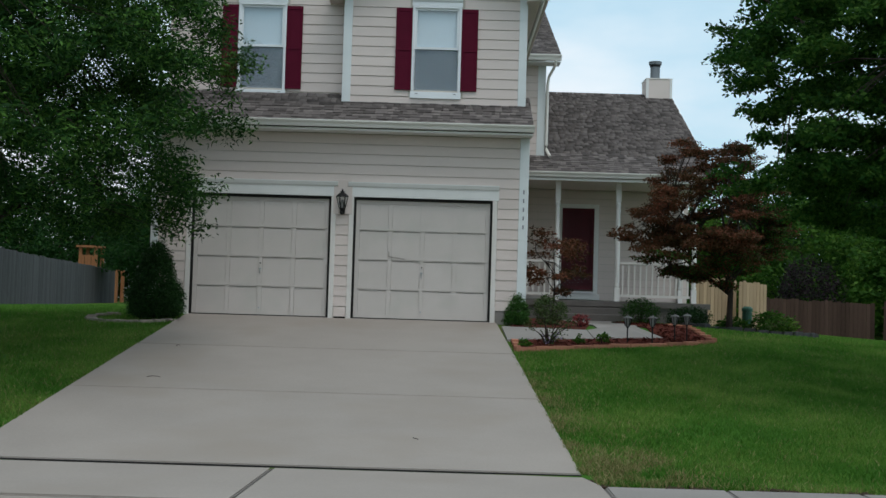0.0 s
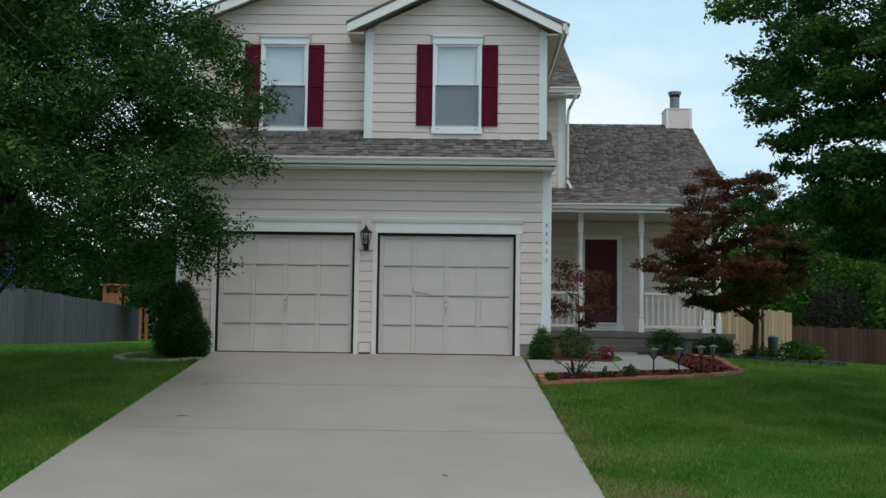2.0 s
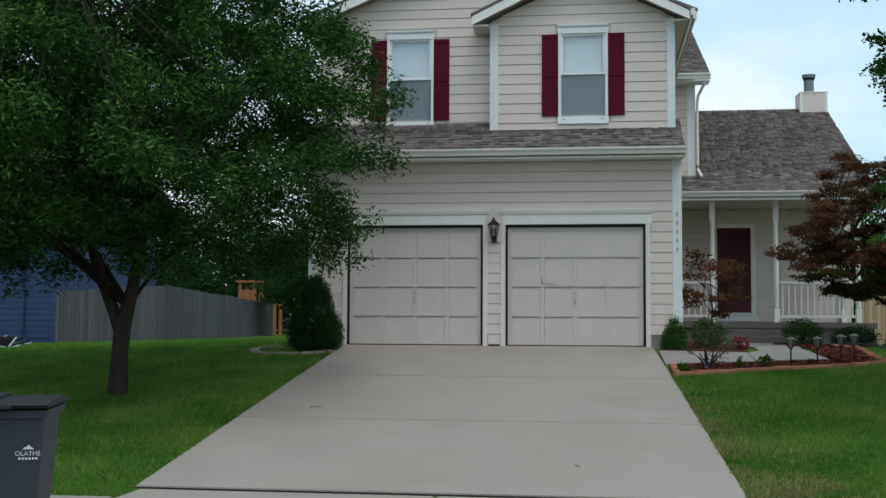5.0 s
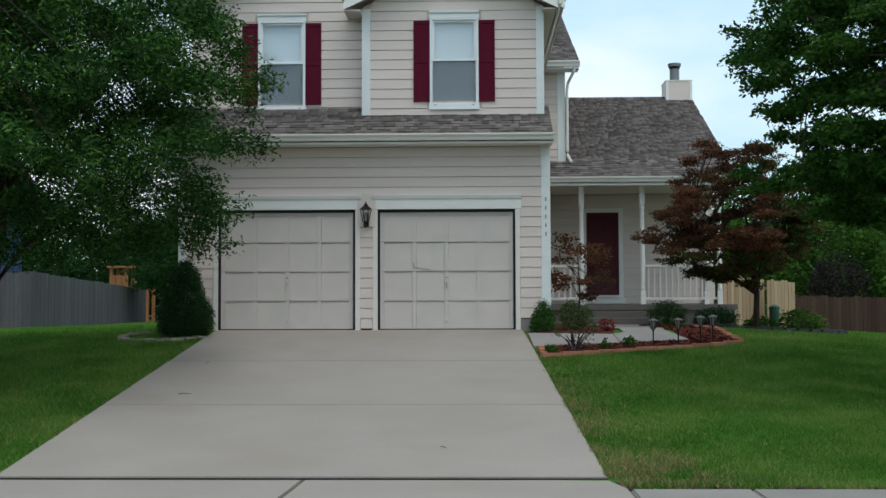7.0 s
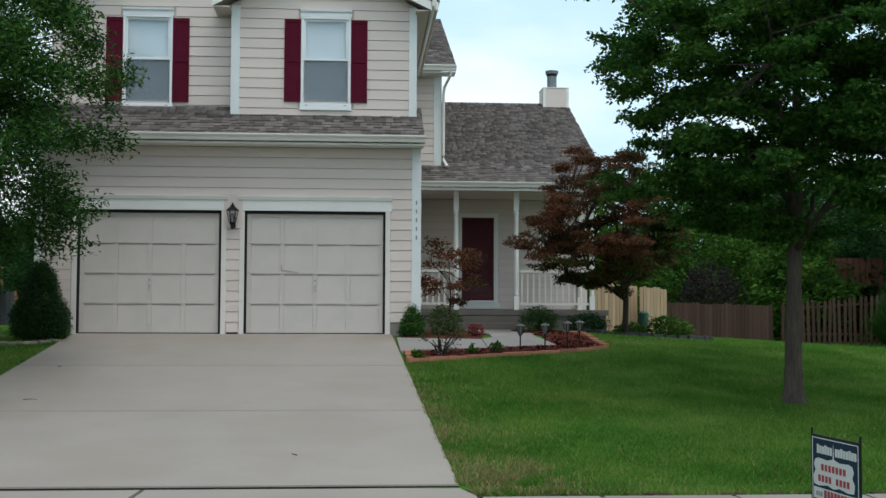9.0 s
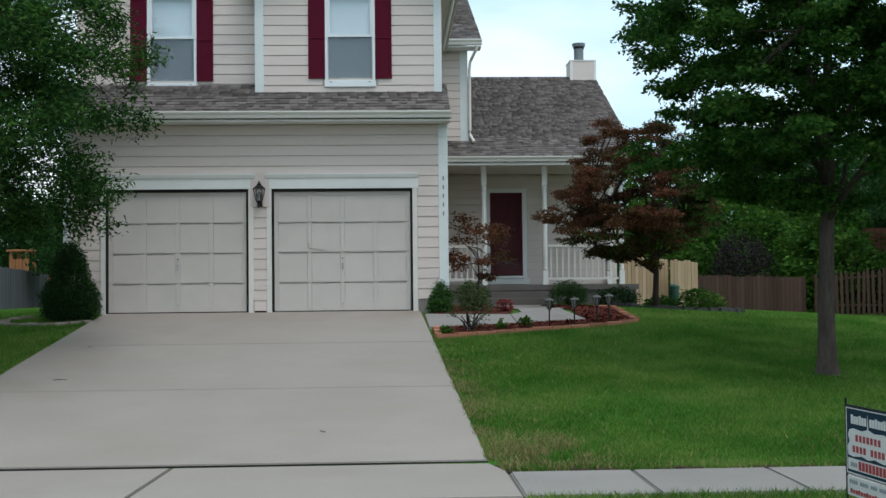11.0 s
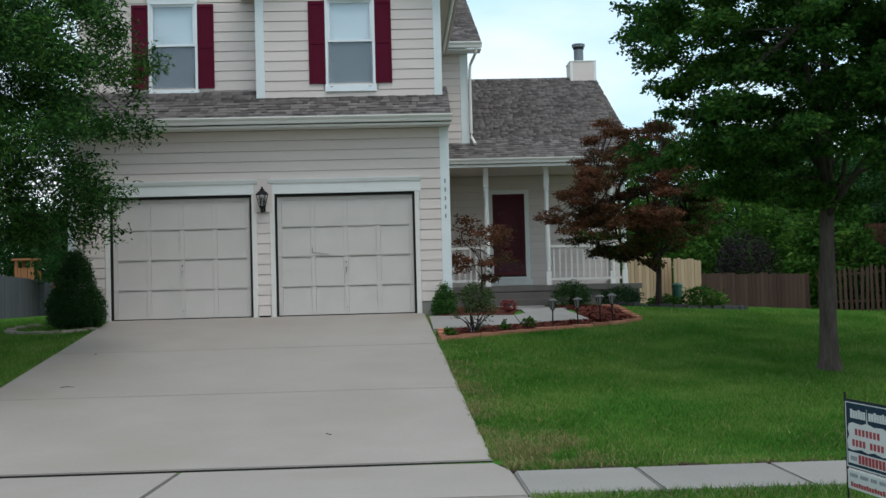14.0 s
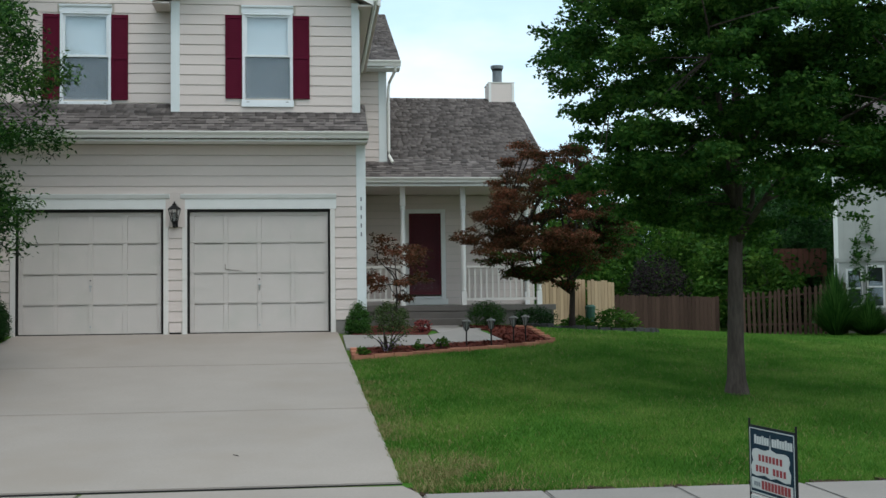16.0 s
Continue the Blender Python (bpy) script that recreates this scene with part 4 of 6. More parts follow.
part("deck_skirt", boxes((3.28, 7.93, 6.17, 6.22, -0.3, 0.2999), (7.88, 7.93, 6.2201, 8.39, -0.3, 0.2999)), M_STEP, deck)
for k in range(2):
    z1 = 0.28 - k * 0.15
    part("step", boxes((4.4, 5.85, 5.82 - 0.30 * k, 6.1199 - 0.30 * k, -0.15, z1), bevel=0.012), M_STEP, house, "grey-brown concrete porch step")


def porch_post(x, y):
    p = part("porch_post", boxes((x - 0.06, x + 0.06, y - 0.06, y + 0.06, 0.43, 0.75), bevel=0.006), M_TRIM, house, "white turned porch post")
    part("post_head", boxes((x - 0.06, x + 0.06, y - 0.06, y + 0.06, 2.75, 3.20), bevel=0.006), M_TRIM, p)
    prof = [(0.05, 0.75), (0.062, 0.80), (0.045, 0.84), (0.058, 0.90), (0.060, 1.3), (0.055, 2.0), (0.048, 2.5), (0.058, 2.58), (0.042, 2.62), (0.062, 2.68), (0.05, 2.75)]
    bm = lathe(prof, 14)
    bmesh.ops.translate(bm, verts=bm.verts[:], vec=(x, y, 0))
    part("turned_shaft", bm, M_TRIM, p, smooth=True)


for px, py in ((4.445, 6.5), (5.865, 6.5), (7.66, 6.5), (7.70, 8.28)):
    porch_post(px, py)


def railing(xa, xb, y):
    # Railing takes the duller casing paint to stand in for shade under the maple
    r = part("railing", boxes((xa, xb, y - 0.04, y + 0.04, 1.30, 1.36), bevel=0.008), M_CASING, house, "white wooden porch railing")
    part("bottom_rail", boxes((xa, xb, y - 0.025, y + 0.025, 0.54, 0.60)), M_CASING, r)
    n = int((xb - xa) / 0.135)
    for i in range(n):
        xx = xa + (i + 0.5) * (xb - xa) / n
        part("baluster", boxes((xx - 0.018, xx + 0.018, y - 0.018, y + 0.018, 0.60, 1.30)), M_CASING, r)


railing(5.93, 7.595, 6.5)
railing(3.30, 4.38, 6.5)


# ---- plants ----
def leaf_mesh(name, centres, per, spread, length, width, material, seed, flat=0.7, hang=0.3, taper=1.0):
    """A cloud of single leaves, each a folded blade of two faces, round the given centres."""
    r = np.random.RandomState(seed)
    c = np.repeat(np.asarray(centres, dtype=float), per, axis=0)
    n = len(c)
    p = c + np.clip(r.normal(0, 1, (n, 3)), -1.5, 1.5) * np.array([spread, spread, spread * flat])
    d = r.normal(0, 1, (n, 3))
    d[:, 2] = d[:, 2] * 0.5 - hang
    d /= np.linalg.norm(d, axis=1)[:, None]
    s = np.cross(d, r.normal(0, 1, (n, 3)))
    s /= np.linalg.norm(s, axis=1)[:, None]
    up = np.cross(s, d)
    L = length * r.uniform(0.65, 1.25, n)[:, None]
    W = width * r.uniform(0.7, 1.2, n)[:, None] * 0.5
    mid = p + d * L * 0.45
    v = np.stack([p, mid + s * W + up * W * 0.35, p + d * L, mid - s * W + up * W * 0.35], 1).reshape(-1, 3)
    k = np.arange(n) * 4
    f = np.concatenate([np.stack([k, k + 1, k + 2], 1), np.stack([k, k + 2, k + 3], 1)])
    return mesh_np(name, v, f, material)


def crown_points(n, profile, seed, gap=0.0, gap_scale=0.9, shell=0.45, squash=1.0):
    """Points in a crown given by (height, radius) pairs, thinned where noise opens gaps."""
    r = np.random.RandomState(seed)
    zs = np.array([p[0] for p in profile])
    rs = np.array([p[1] for p in profile])
    out = []
    while len(out) < n:
        z = r.uniform(zs[0], zs[-1])
        R = np.interp(z, zs, rs)
        if r.uniform() > (R / rs.max()) ** (1.6 if shell > 0.35 else 1.0):
            continue
        a = r.uniform(0, 2 * math.pi)
        lump = 1 + 0.22 * noise.noise((math.cos(a) * 1.7 + seed, math.sin(a) * 1.7, z * 0.8))
        q = R * lump * r.uniform() ** shell
        p = (q * math.cos(a), q * math.sin(a), z)
        if noise.noise((p[0] * gap_scale + seed, p[1] * gap_scale, p[2] * gap_scale * squash)) < gap:
            continue
        out.append(p)
    return out


def clumped(n, profile, seed, clumps, size, flat, shell=0.42, droop=0.22, hollow=(0, 0)):
    """Leaf centres gathered in sprays, so that a crown has lit tops, shaded hollows and gaps."""
    r = np.random.RandomState(seed + 7)
    mids = np.array(crown_points(clumps, profile, seed, -0.9, shell=shell))
    mids = mids[(np.hypot(mids[:, 0], mids[:, 1]) > hollow[0]) | (mids[:, 2] > hollow[1])]
    clumps = len(mids)
    which = r.randint(0, clumps, n)
    big = size * r.uniform(0.6, 1.35, clumps)[which][:, None]
    off = r.normal(0, 1, (n, 3))
    off /= np.linalg.norm(off, axis=1)[:, None]
    off *= r.uniform(0, 1, n)[:, None] ** 0.5 * big
    out_way = mids[which] * np.array([1, 1, 0])
    out_way /= np.linalg.norm(out_way, axis=1)[:, None] + 1e-6
    reach = np.sum(off * out_way, axis=1)
    off[:, 2] = off[:, 2] * flat - droop * np.clip(reach, 0, 9) ** 1.2
    return [tuple(p) for p in mids[which] + off], [tuple(p) for p in mids]


def make_tree(name, at, profile, clusters, per, spread, leaf, trunk, limbs, material, bark, label, seed, gap=-0.2, flat=0.7, hang=0.3, squash=1.0, twig_share=0.25, kind="", category="tree", gap_scale=0.9, mats2=None, shift=0.0, clumps=None, limb_rise=0.0, leader=None):
    """A tree: tapered trunk, limbs, twigs and a crown of single leaves. trunk: (points, radii)."""
    t = thing(name, at, label, category, kind=kind)
    r = random.Random(seed)
    bm = bmesh.new()
    tube(bm, trunk[0], trunk[1], 14)
    part("trunk", bm, bark, t, smooth=True)
    if leader:
        bm = bmesh.new()
        tube(bm, leader[0], leader[1], 10)
        part("limb", bm, bark, t, smooth=True)
    if clumps:
        pts, mids = clumped(clusters, profile, seed, *clumps)
    else:
        pts = mids = crown_points(clusters, profile, seed, gap, gap_scale, squash=squash)
    pts = [(q[0] + shift, q[1], q[2]) for q in pts]
    mids = [(q[0] + shift, q[1], q[2]) for q in mids]
    top = Vector(trunk[0][-1])
    z_lo, z_hi = limbs[1], top.z
    targets = r.sample([q for q in mids if q[2] > limbs[1] + limb_rise], limbs[0])
    ends = []
    for q in targets:
        q = Vector(q)
        h = min(max(z_lo, q.z - 0.85 * math.hypot(q.x, q.y)), z_hi)
        start = Vector((np.interp(h, [p[2] for p in trunk[0]], [p[0] for p in trunk[0]]), np.interp(h, [p[2] for p in trunk[0]], [p[1] for p in trunk[0]]), h))
        r0 = float(np.interp(h, [p[2] for p in trunk[0]], trunk[1])) * 0.55
        path, rad = [], []
        for i in range(7):
            k = i / 6
            b = start.lerp(q, k) + Vector((r.uniform(-1, 1), r.uniform(-1, 1), 0)) * 0.05 * (1 if 0 < i < 6 else 0)
            b.z += 0.22 * (q - start).length * math.sin(k * math.pi) * (0.6 - k * 0.2)
            path.append(b)
            rad.append(max(0.008, r0 * (1 - 0.88 * k)))
        bm = bmesh.new()
        tube(bm, path, rad, 7)
        part("limb", bm, bark, t, smooth=True)
        ends += path[2:]
    bm = bmesh.new()
    for q in r.sample(pts, int(len(pts) * twig_share)):
        q = Vector(q)
        near = min(ends, key=lambda e: (e - q).length_squared) if ends else top
        m = near.lerp(q, 0.5) + Vector((0, 0, 0.06))
        tube(bm, [near, m, q], [0.012, 0.008, 0.004], 4)
    tw = part("twig_spray", bm, bark, t)
    tw["kind"] = "stuff"
    c = part("crown", leaf_mesh("crown", pts, per, spread, leaf[0], leaf[1], material, seed + 50, flat, hang), material, t)
    c["kind"] = "stuff"
    if mats2:
        hi = [p for p in pts if mats2[1](p)]
        c2 = part("crown", leaf_mesh("crown", hi, mats2[2], spread, leaf[0], leaf[1], mats2[0], seed + 80, flat, hang), mats2[0], t, mats2[3])
        c2["kind"] = "stuff"
    return t


def make_shrub(name, at, r_, h, n, leaf, material, label, seed, stems=5, flat=0.8, cone=False, extra=None, category="shrub", spread=None):
    t = thing(name, at, label, category)
    rr = random.Random(seed)
    if cone:
        prof = [(0.03, r_ * 0.72), (h * 0.14, r_ * 0.97), (h * 0.30, r_), (h * 0.42, r_ * 0.86), (h * 0.54, r_ * 0.66), (h * 0.72, r_ * 0.52), (h * 0.9, r_ * 0.33), (h, r_ * 0.12)]
    else:
        prof = [(0.02, r_ * 0.6), (h * 0.35, r_), (h * 0.65, r_ * 0.95), (h * 0.9, r_ * 0.6), (h, r_ * 0.15)]
    pts = crown_points(n, prof, seed, -0.6, 2.0, shell=0.3)
    for k in range(stems):
        q = Vector(rr.choice(pts))
        bm = bmesh.new()
        tube(bm, [(rr.uniform(-0.04, 0.04), rr.uniform(-0.04, 0.04), -0.04), (q.x * 0.4, q.y * 0.4, q.z * 0.55), q], [0.014, 0.010, 0.004], 5)
        part("stem", bm, M_BARKDARK, t)
    s = spread or r_ * 0.13
    c = part("foliage", leaf_mesh("foliage", pts, 14, s, leaf[0], leaf[1], material, seed + 9, flat, 0.1), material, t)
    c["kind"] = "stuff"
    if extra:
        e = part("blossom", leaf_mesh("blossom", [p for p in pts if extra[1](p)], extra[2], s, leaf[0] * 0.7, leaf[1], extra[0], seed + 19, flat, 0.0), extra[0], t, extra[3])
        e["kind"] = "stuff"
    return t


# the two street trees
LT = (-4.86, -5.0, gz(-4.86, -5.0) - 0.03)
make_tree("ash_tree", LT, [(1.75, 1.6), (2.05, 3.2), (2.35, 4.35), (2.65, 4.75), (3.0, 4.8), (3.8, 4.5), (5.2, 3.95), (6.6, 3.4), (7.8, 2.0), (8.5, 0.3)], 5200, 68, 0.13, (0.090, 0.029),
          ([(0, 0, -0.1), (0, 0, 0.1), (0.02, 0, 0.6), (0.05, 0.01, 0.98), (0.17, 0.04, 1.5), (0.3, 0.05, 2.3), (0.3, 0.05, 3.6), (0.2, 0, 5.5)], [0.18, 0.14, 0.118, 0.118, 0.088, 0.075, 0.055, 0.02]), (13, 1.25),
          L_ASH, M_BARKDARK, "leafy green ash tree on the lawn beside the driveway", 11, flat=0.8, hang=0.45, clumps=(620, 0.47, 0.66, 0.54), shift=-0.74, limb_rise=1.4, twig_share=0.12,
          leader=([(0.03, 0, 0.84), (-0.10, 0.02, 1.2), (-0.30, 0.04, 1.65), (-0.52, 0.05, 2.3), (-0.8, 0.1, 3.3), (-1.1, 0.1, 5.0)], [0.085, 0.085, 0.078, 0.066, 0.05, 0.015]))
RT = (7.79, -5.9, gz(7.79, -5.9) - 0.03)
make_tree("shade_tree", RT, [(2.2, 1.0), (2.45, 2.0), (2.72, 2.8), (3.2, 2.55), (3.7, 2.65), (4.2, 2.95), (5.4, 3.1), (6.8, 2.5), (8.2, 1.0), (8.8, 0.2)], 2650, 96, 0.115, (0.074, 0.044),
          ([(0, 0, -0.1), (0, 0, 0.03), (0.0, 0, 0.22), (0.0, 0, 0.6), (0.02, 0, 1.6), (0.06, 0.0, 2.6), (0.10, 0.02, 4.2), (0.1, 0, 6.8)], [0.22, 0.165, 0.122, 0.108, 0.092, 0.08, 0.055, 0.02]), (17, 1.95),
          L_MAPLE, M_BARK, "tall green maple with grey-brown trunk on the front lawn", 23, flat=0.34, hang=0.2, clumps=(470, 0.44, 0.36, 0.56, 0.10, (0.75, 3.3)), shift=0.55, twig_share=0.08)

# ornamental red maples by the porch
JM = (7.65, 3.0, gz(7.65, 3.0) - 0.02)
make_tree("japanese_maple", JM, [(1.0, 0.5), (1.3, 1.3), (1.7, 1.65), (2.2, 1.65), (2.8, 1.5), (3.3, 1.25), (3.75, 0.9), (4.05, 0.4)], 1250, 54, 0.08, (0.07, 0.028),
          ([(0, 0, -0.05), (0, 0, 0.3), (0.02, 0, 0.8), (-0.03, 0, 1.4), (-0.25, 0, 2.8)], [0.08, 0.062, 0.055, 0.045, 0.012]), (11, 0.75),
          L_RED, M_BARKDARK, "bronze-red ornamental maple in a planted bed", 31, flat=0.34, hang=0.2, clumps=(135, 0.31, 0.40, 0.5, 0.12), shift=-0.36,
          mats2=(L_SHRUB, lambda p: p[0] > 0.15 or p[2] < 1.6, 26, "green shaded leaves"))
make_tree("small_red_maple", (3.88, 1.1, gz(3.88, 1.1) - 0.02), [(0.55, 0.35), (0.9, 0.6), (1.25, 0.68), (1.6, 0.6), (1.85, 0.25)], 130, 24, 0.06, (0.075, 0.03),
          ([(0, 0, -0.05), (0.01, 0, 0.3), (0.03, 0, 0.7), (0.0, 0, 1.3)], [0.022, 0.02, 0.016, 0.006]), (7, 0.2),
          L_RED, M_BARKDARK, "small thin red-leaved maple beside the garage corner", 37, flat=0.5, hang=0.2, clumps=(20, 0.26, 0.3))

# shrubs
make_shrub("spruce_bush", (-3.10, -0.66, gz(-3.1, -0.66) - 0.02), 0.50, 1.30, 2600, (0.042, 0.015), L_SPRUCE, "dense dark green conical dwarf spruce", 41, cone=True, spread=0.045)
make_shrub("boxwood", (3.14, -0.22, gz(3.14, -0.22) - 0.02), 0.25, 0.55, 320, (0.035, 0.02), L_SHRUB, "small mid green conical shrub by garage corner", 42, cone=True)
make_shrub("flowering_shrub", (3.50, -2.40, gz(3.5, -2.4)), 0.34, 0.66, 40, (0.045, 0.022), L_OLIVE, "open twiggy shrub with lavender flowers", 43, stems=16, extra=(L_FLOWER, lambda p: p[2] < 0.16 and p[0] < 0.15, 12, "pale lavender flowers"), spread=0.05)
make_shrub("leafy_shrub", (3.72, 0.0, gz(3.7, 0)), 0.30, 0.5, 110, (0.05, 0.025), L_OLIVE, "loose olive-green shrub beside the walk", 44)
make_shrub("red_flowers", (4.25, -0.2, gz(4.25, -0.2)), 0.15, 0.20, 30, (0.05, 0.03), L_PINK, "low clump of dark red flowers", 45)
make_shrub("round_shrub", (6.12, 4.6, gz(6.1, 4.6)), 0.42, 0.52, 240, (0.045, 0.02), L_SHRUB, "rounded green shrub in front of the porch", 46)
make_shrub("dark_shrub", (7.25, 5.0, gz(7.2, 5.0)), 0.48, 0.42, 240, (0.05, 0.025), L_SPRUCE, "low dark green shrub under the porch edge", 47)
make_shrub("bed_plant", (8.75, 3.7, gz(8.7, 3.7)), 0.45, 0.45, 60, (0.12, 0.045), L_LIGHT, "yellow-green leafy perennials in a bed", 48)
make_shrub("bed_plant", (8.0, 4.1, gz(8.0, 4.1)), 0.35, 0.26, 45, (0.10, 0.04), L_LIGHT, "low yellow-green perennials under the maple", 49)
for k, (sx, sy) in enumerate(((4.0, -2.3), (4.38, -2.2), (3.1, -2.75))):
    make_shrub("bed_seedling", (sx, sy, gz(sx, sy)), 0.09, 0.15, 12, (0.06, 0.03), L_LIGHT, "small green seedling in red mulch", 60 + k, stems=2)
make_shrub("big_shrub", (22.4, 14.2, gz(22.4, 14.2)), 1.35, 1.7, 900, (0.12, 0.05), L_FAR, "large overgrown green shrub before the neighbouring house", 51)
make_shrub("big_shrub", (24.3, 14.8, gz(24.3, 14.8)), 2.15, 4.3, 1500, (0.12, 0.05), L_FAR, "large overgrown green shrub before the neighbouring house", 52)
make_shrub("climbing_vine", (21.72, 18.62, gz(21.7, 18.6)), 0.42, 4.2, 95, (0.13, 0.07), L_SHRUB, "thin leafy vine climbing the neighbouring wall", 54)
make_shrub("plum_shrub", (15.1, 21.6, gz(15.1, 21.6)), 1.15, 2.75, 300, (0.12, 0.06), L_PLUM, "dark purple-leaved shrub behind the fence", 53)
for k, (sx, sy, sr, sh) in enumerate(((20.0, 17.2, 0.95, 2.6), (20.9, 16.7, 0.9, 1.5))):
    t = thing("tall_grass", (sx, sy, gz(sx, sy)), "clump of tall arching green ornamental grass", "grass")
    rs = np.random.RandomState(70 + k)
    n = 1500
    ang, q = rs.uniform(0, 6.28, n), rs.uniform(0, 1, n) ** 0.6
    base = np.stack([np.cos(ang) * q * 0.2, np.sin(ang) * q * 0.2, np.zeros(n)], 1)
    tip = np.stack([np.cos(ang) * q * sr * 1.3, np.sin(ang) * q * sr * 1.3, sh * (1.1 - 0.75 * q) * rs.uniform(0.45, 1, n)], 1)
    mid = base * 0.4 + tip * 0.6
    mid[:, 2] = tip[:, 2] * 0.8
    side = np.stack([-np.sin(ang), np.cos(ang), np.zeros(n)], 1) * 0.014
    v = np.stack([base - side, base + side, mid + side, mid - side, tip], 1).reshape(-1, 3)
    i0 = np.arange(n) * 5
    f = np.concatenate([np.stack([i0, i0 + 1, i0 + 2], 1), np.stack([i0, i0 + 2, i0 + 3], 1), np.stack([i0 + 3, i0 + 2, i0 + 4], 1)])
    part("foliage", mesh_np("foliage", v, f, L_SHRUB), L_SHRUB, t)["kind"] = "stuff"

# trees of the gardens behind
far_trees = [(-23, 50, 9, 5.2, L_FAR, 1), (-13.5, 58, 9.5, 5.0, L_FAR, 2), (-31, 44, 10, 5.5, L_FAR, 3), (-7.0, 52, 7, 3.6, L_FAR, 4), (-12.4, 36, 6.0, 2.6, L_FAR, 5), (-18.5, 62, 11, 5, L_FAR, 6),
             (12.2, 30, 6.2, 2.6, L_LIGHT, 7), (17.0, 27.5, 6.0, 3.0, L_LIGHT, 8), (21.5, 31, 7.2, 3.6, L_FAR, 9), (27, 36, 9, 4.6, L_FAR, 10), (16.5, 42, 7.5, 4.5, L_FAR, 12), (19.2, 23.5, 4.6, 2.0, L_LIGHT, 13), (34, 46, 11, 6, L_FAR, 14), (11.2, 22.0, 3.3, 1.2, L_LIGHT, 15), (-20.5, 46, 7.5, 4.2, L_FAR, 16), (-15.5, 49, 6.5, 3.2, L_FAR, 17), (21.8, 25.5, 5.5, 2.2, L_FAR, 18), (18.6, 34, 8, 4, L_FAR, 19), (-10.0, 44, 5.5, 2.4, L_FAR, 20), (21, 37, 9.5, 4.6, L_FAR, 21), (27, 41, 10.5, 5, L_FAR, 22), (24.5, 33, 8, 3.6, L_FAR, 23), (14, 37, 5, 3, L_FAR, 24), (-22.5, 43, 5.0, 3.0, L_FAR, 25), (-19.5, 53, 6.5, 3.0, L_FAR, 26)]
raised = {5: 0.28, 17: 0.33, 20: 0.3, 16: 0.1, 6: 0.25, 2: 0.2}
for fx, fy, fh, fr, fm, sd in far_trees:
    low = raised.get(sd, 0.05)
    prof = [(fh * low, fr * 0.7), (fh * max(0.25, low + 0.05), fr * 0.95), (fh * max(0.5, low + 0.1), fr)] if low > 0.4 else [(fh * low, fr * 0.7), (fh * max(0.25, low + 0.05), fr * 0.95), (fh * 0.5, fr)]
    prof += [(fh * 0.72, fr * 0.8), (fh * 0.9, fr * 0.45), (fh, fr * 0.1)]
    make_tree("garden_tree", (fx, fy, gz(fx, fy) - 0.05), prof, int(90 + fr * 60), 34, fr * 0.13, (0.24, 0.13),
              ([(0, 0, -0.1), (0, 0, fh * 0.2), (0.1, 0, fh * 0.5), (0, 0, fh * 0.8)], [0.2, 0.16, 0.1, 0.03]), (4, fh * 0.16), fm, M_BARKDARK,
              "pale green leafy tree behind the garden fence" if fm is L_LIGHT else "dark green leafy tree behind the garden fence", 200 + sd, gap=-0.28, gap_scale=0.8, twig_share=0.05)

# ---- garden beds ----
walk_path = structure("garden_walk", boxes((2.95, 5.6, -1.6, -1.5, -0.5, -0.45)), M_WALK, "pale concrete garden walk to the porch steps", "path")


def draped(outline_a, outline_b, steps, lift, thick):
    """A strip between two lines that follows the ground."""
    bm = bmesh.new()
    rows = []
    for i in range(steps + 1):
        k = i / steps
        row = []
        for line in (outline_a, outline_b):
            n = len(line) - 1
            j = min(int(k * n), n - 1)
            q = k * n - j
            x_ = line[j][0] + (line[j + 1][0] - line[j][0]) * q
            y_ = line[j][1] + (line[j + 1][1] - line[j][1]) * q
            row.append((x_, y_, gz(x_, y_) + lift))
        rows.append(row)
    hi = [[bm.verts.new(p) for p in row] for row in rows]
    lo = [[bm.verts.new((p[0], p[1], p[2] - thick)) for p in row] for row in rows]
    for i in range(steps):
        bm.faces.new((hi[i][0], hi[i][1], hi[i + 1][1], hi[i + 1][0]))
        bm.faces.new((lo[i][0], hi[i][0], hi[i + 1][0], lo[i + 1][0]))
        bm.faces.new((hi[i][1], lo[i][1], lo[i + 1][1], hi[i + 1][1]))
    bm.faces.new((hi[0][0], lo[0][0], lo[0][1], hi[0][1]))
    bm.faces.new((hi[-1][1], lo[-1][1], lo[-1][0], hi[-1][0]))
    bmesh.ops.recalc_face_normals(bm, faces=bm.faces[:])
    return bm


for a, b, c, d in (((2.86, -0.55), (4.30, -0.70), (2.88, -2.07), (4.30, -1.71)), ((4.315, -0.70), (5.30, 0.4), (4.315, -1.705), (5.49, -1.40))):
    part("concrete_slab", draped([a, b], [c, d], 6, 0.012, 0.12), M_WALK, walk_path)
for ya, yb in (((-0.44, 0.58), (1.9, 1.9)), ((1.915, 1.915), (3.7, 3.7)), ((3.715, 3.715), (5.5, 5.5))):
    part("concrete_slab", draped([(4.52, ya[0]), (4.52, yb[0])], [(5.36, ya[1]), (5.62, yb[1])], 4, 0.012, 0.12), M_WALK, walk_path)

EDGE = [(2.94, -3.12), (3.7, -2.82), (4.58, -2.45), (5.25, -2.22), (5.8, -2.0), (6.16, -1.74), (6.26, -1.50), (6.22, -1.0), (6.2, 0.2), (6.25, 1.8), (6.5, 3.4), (6.9, 4.3)]
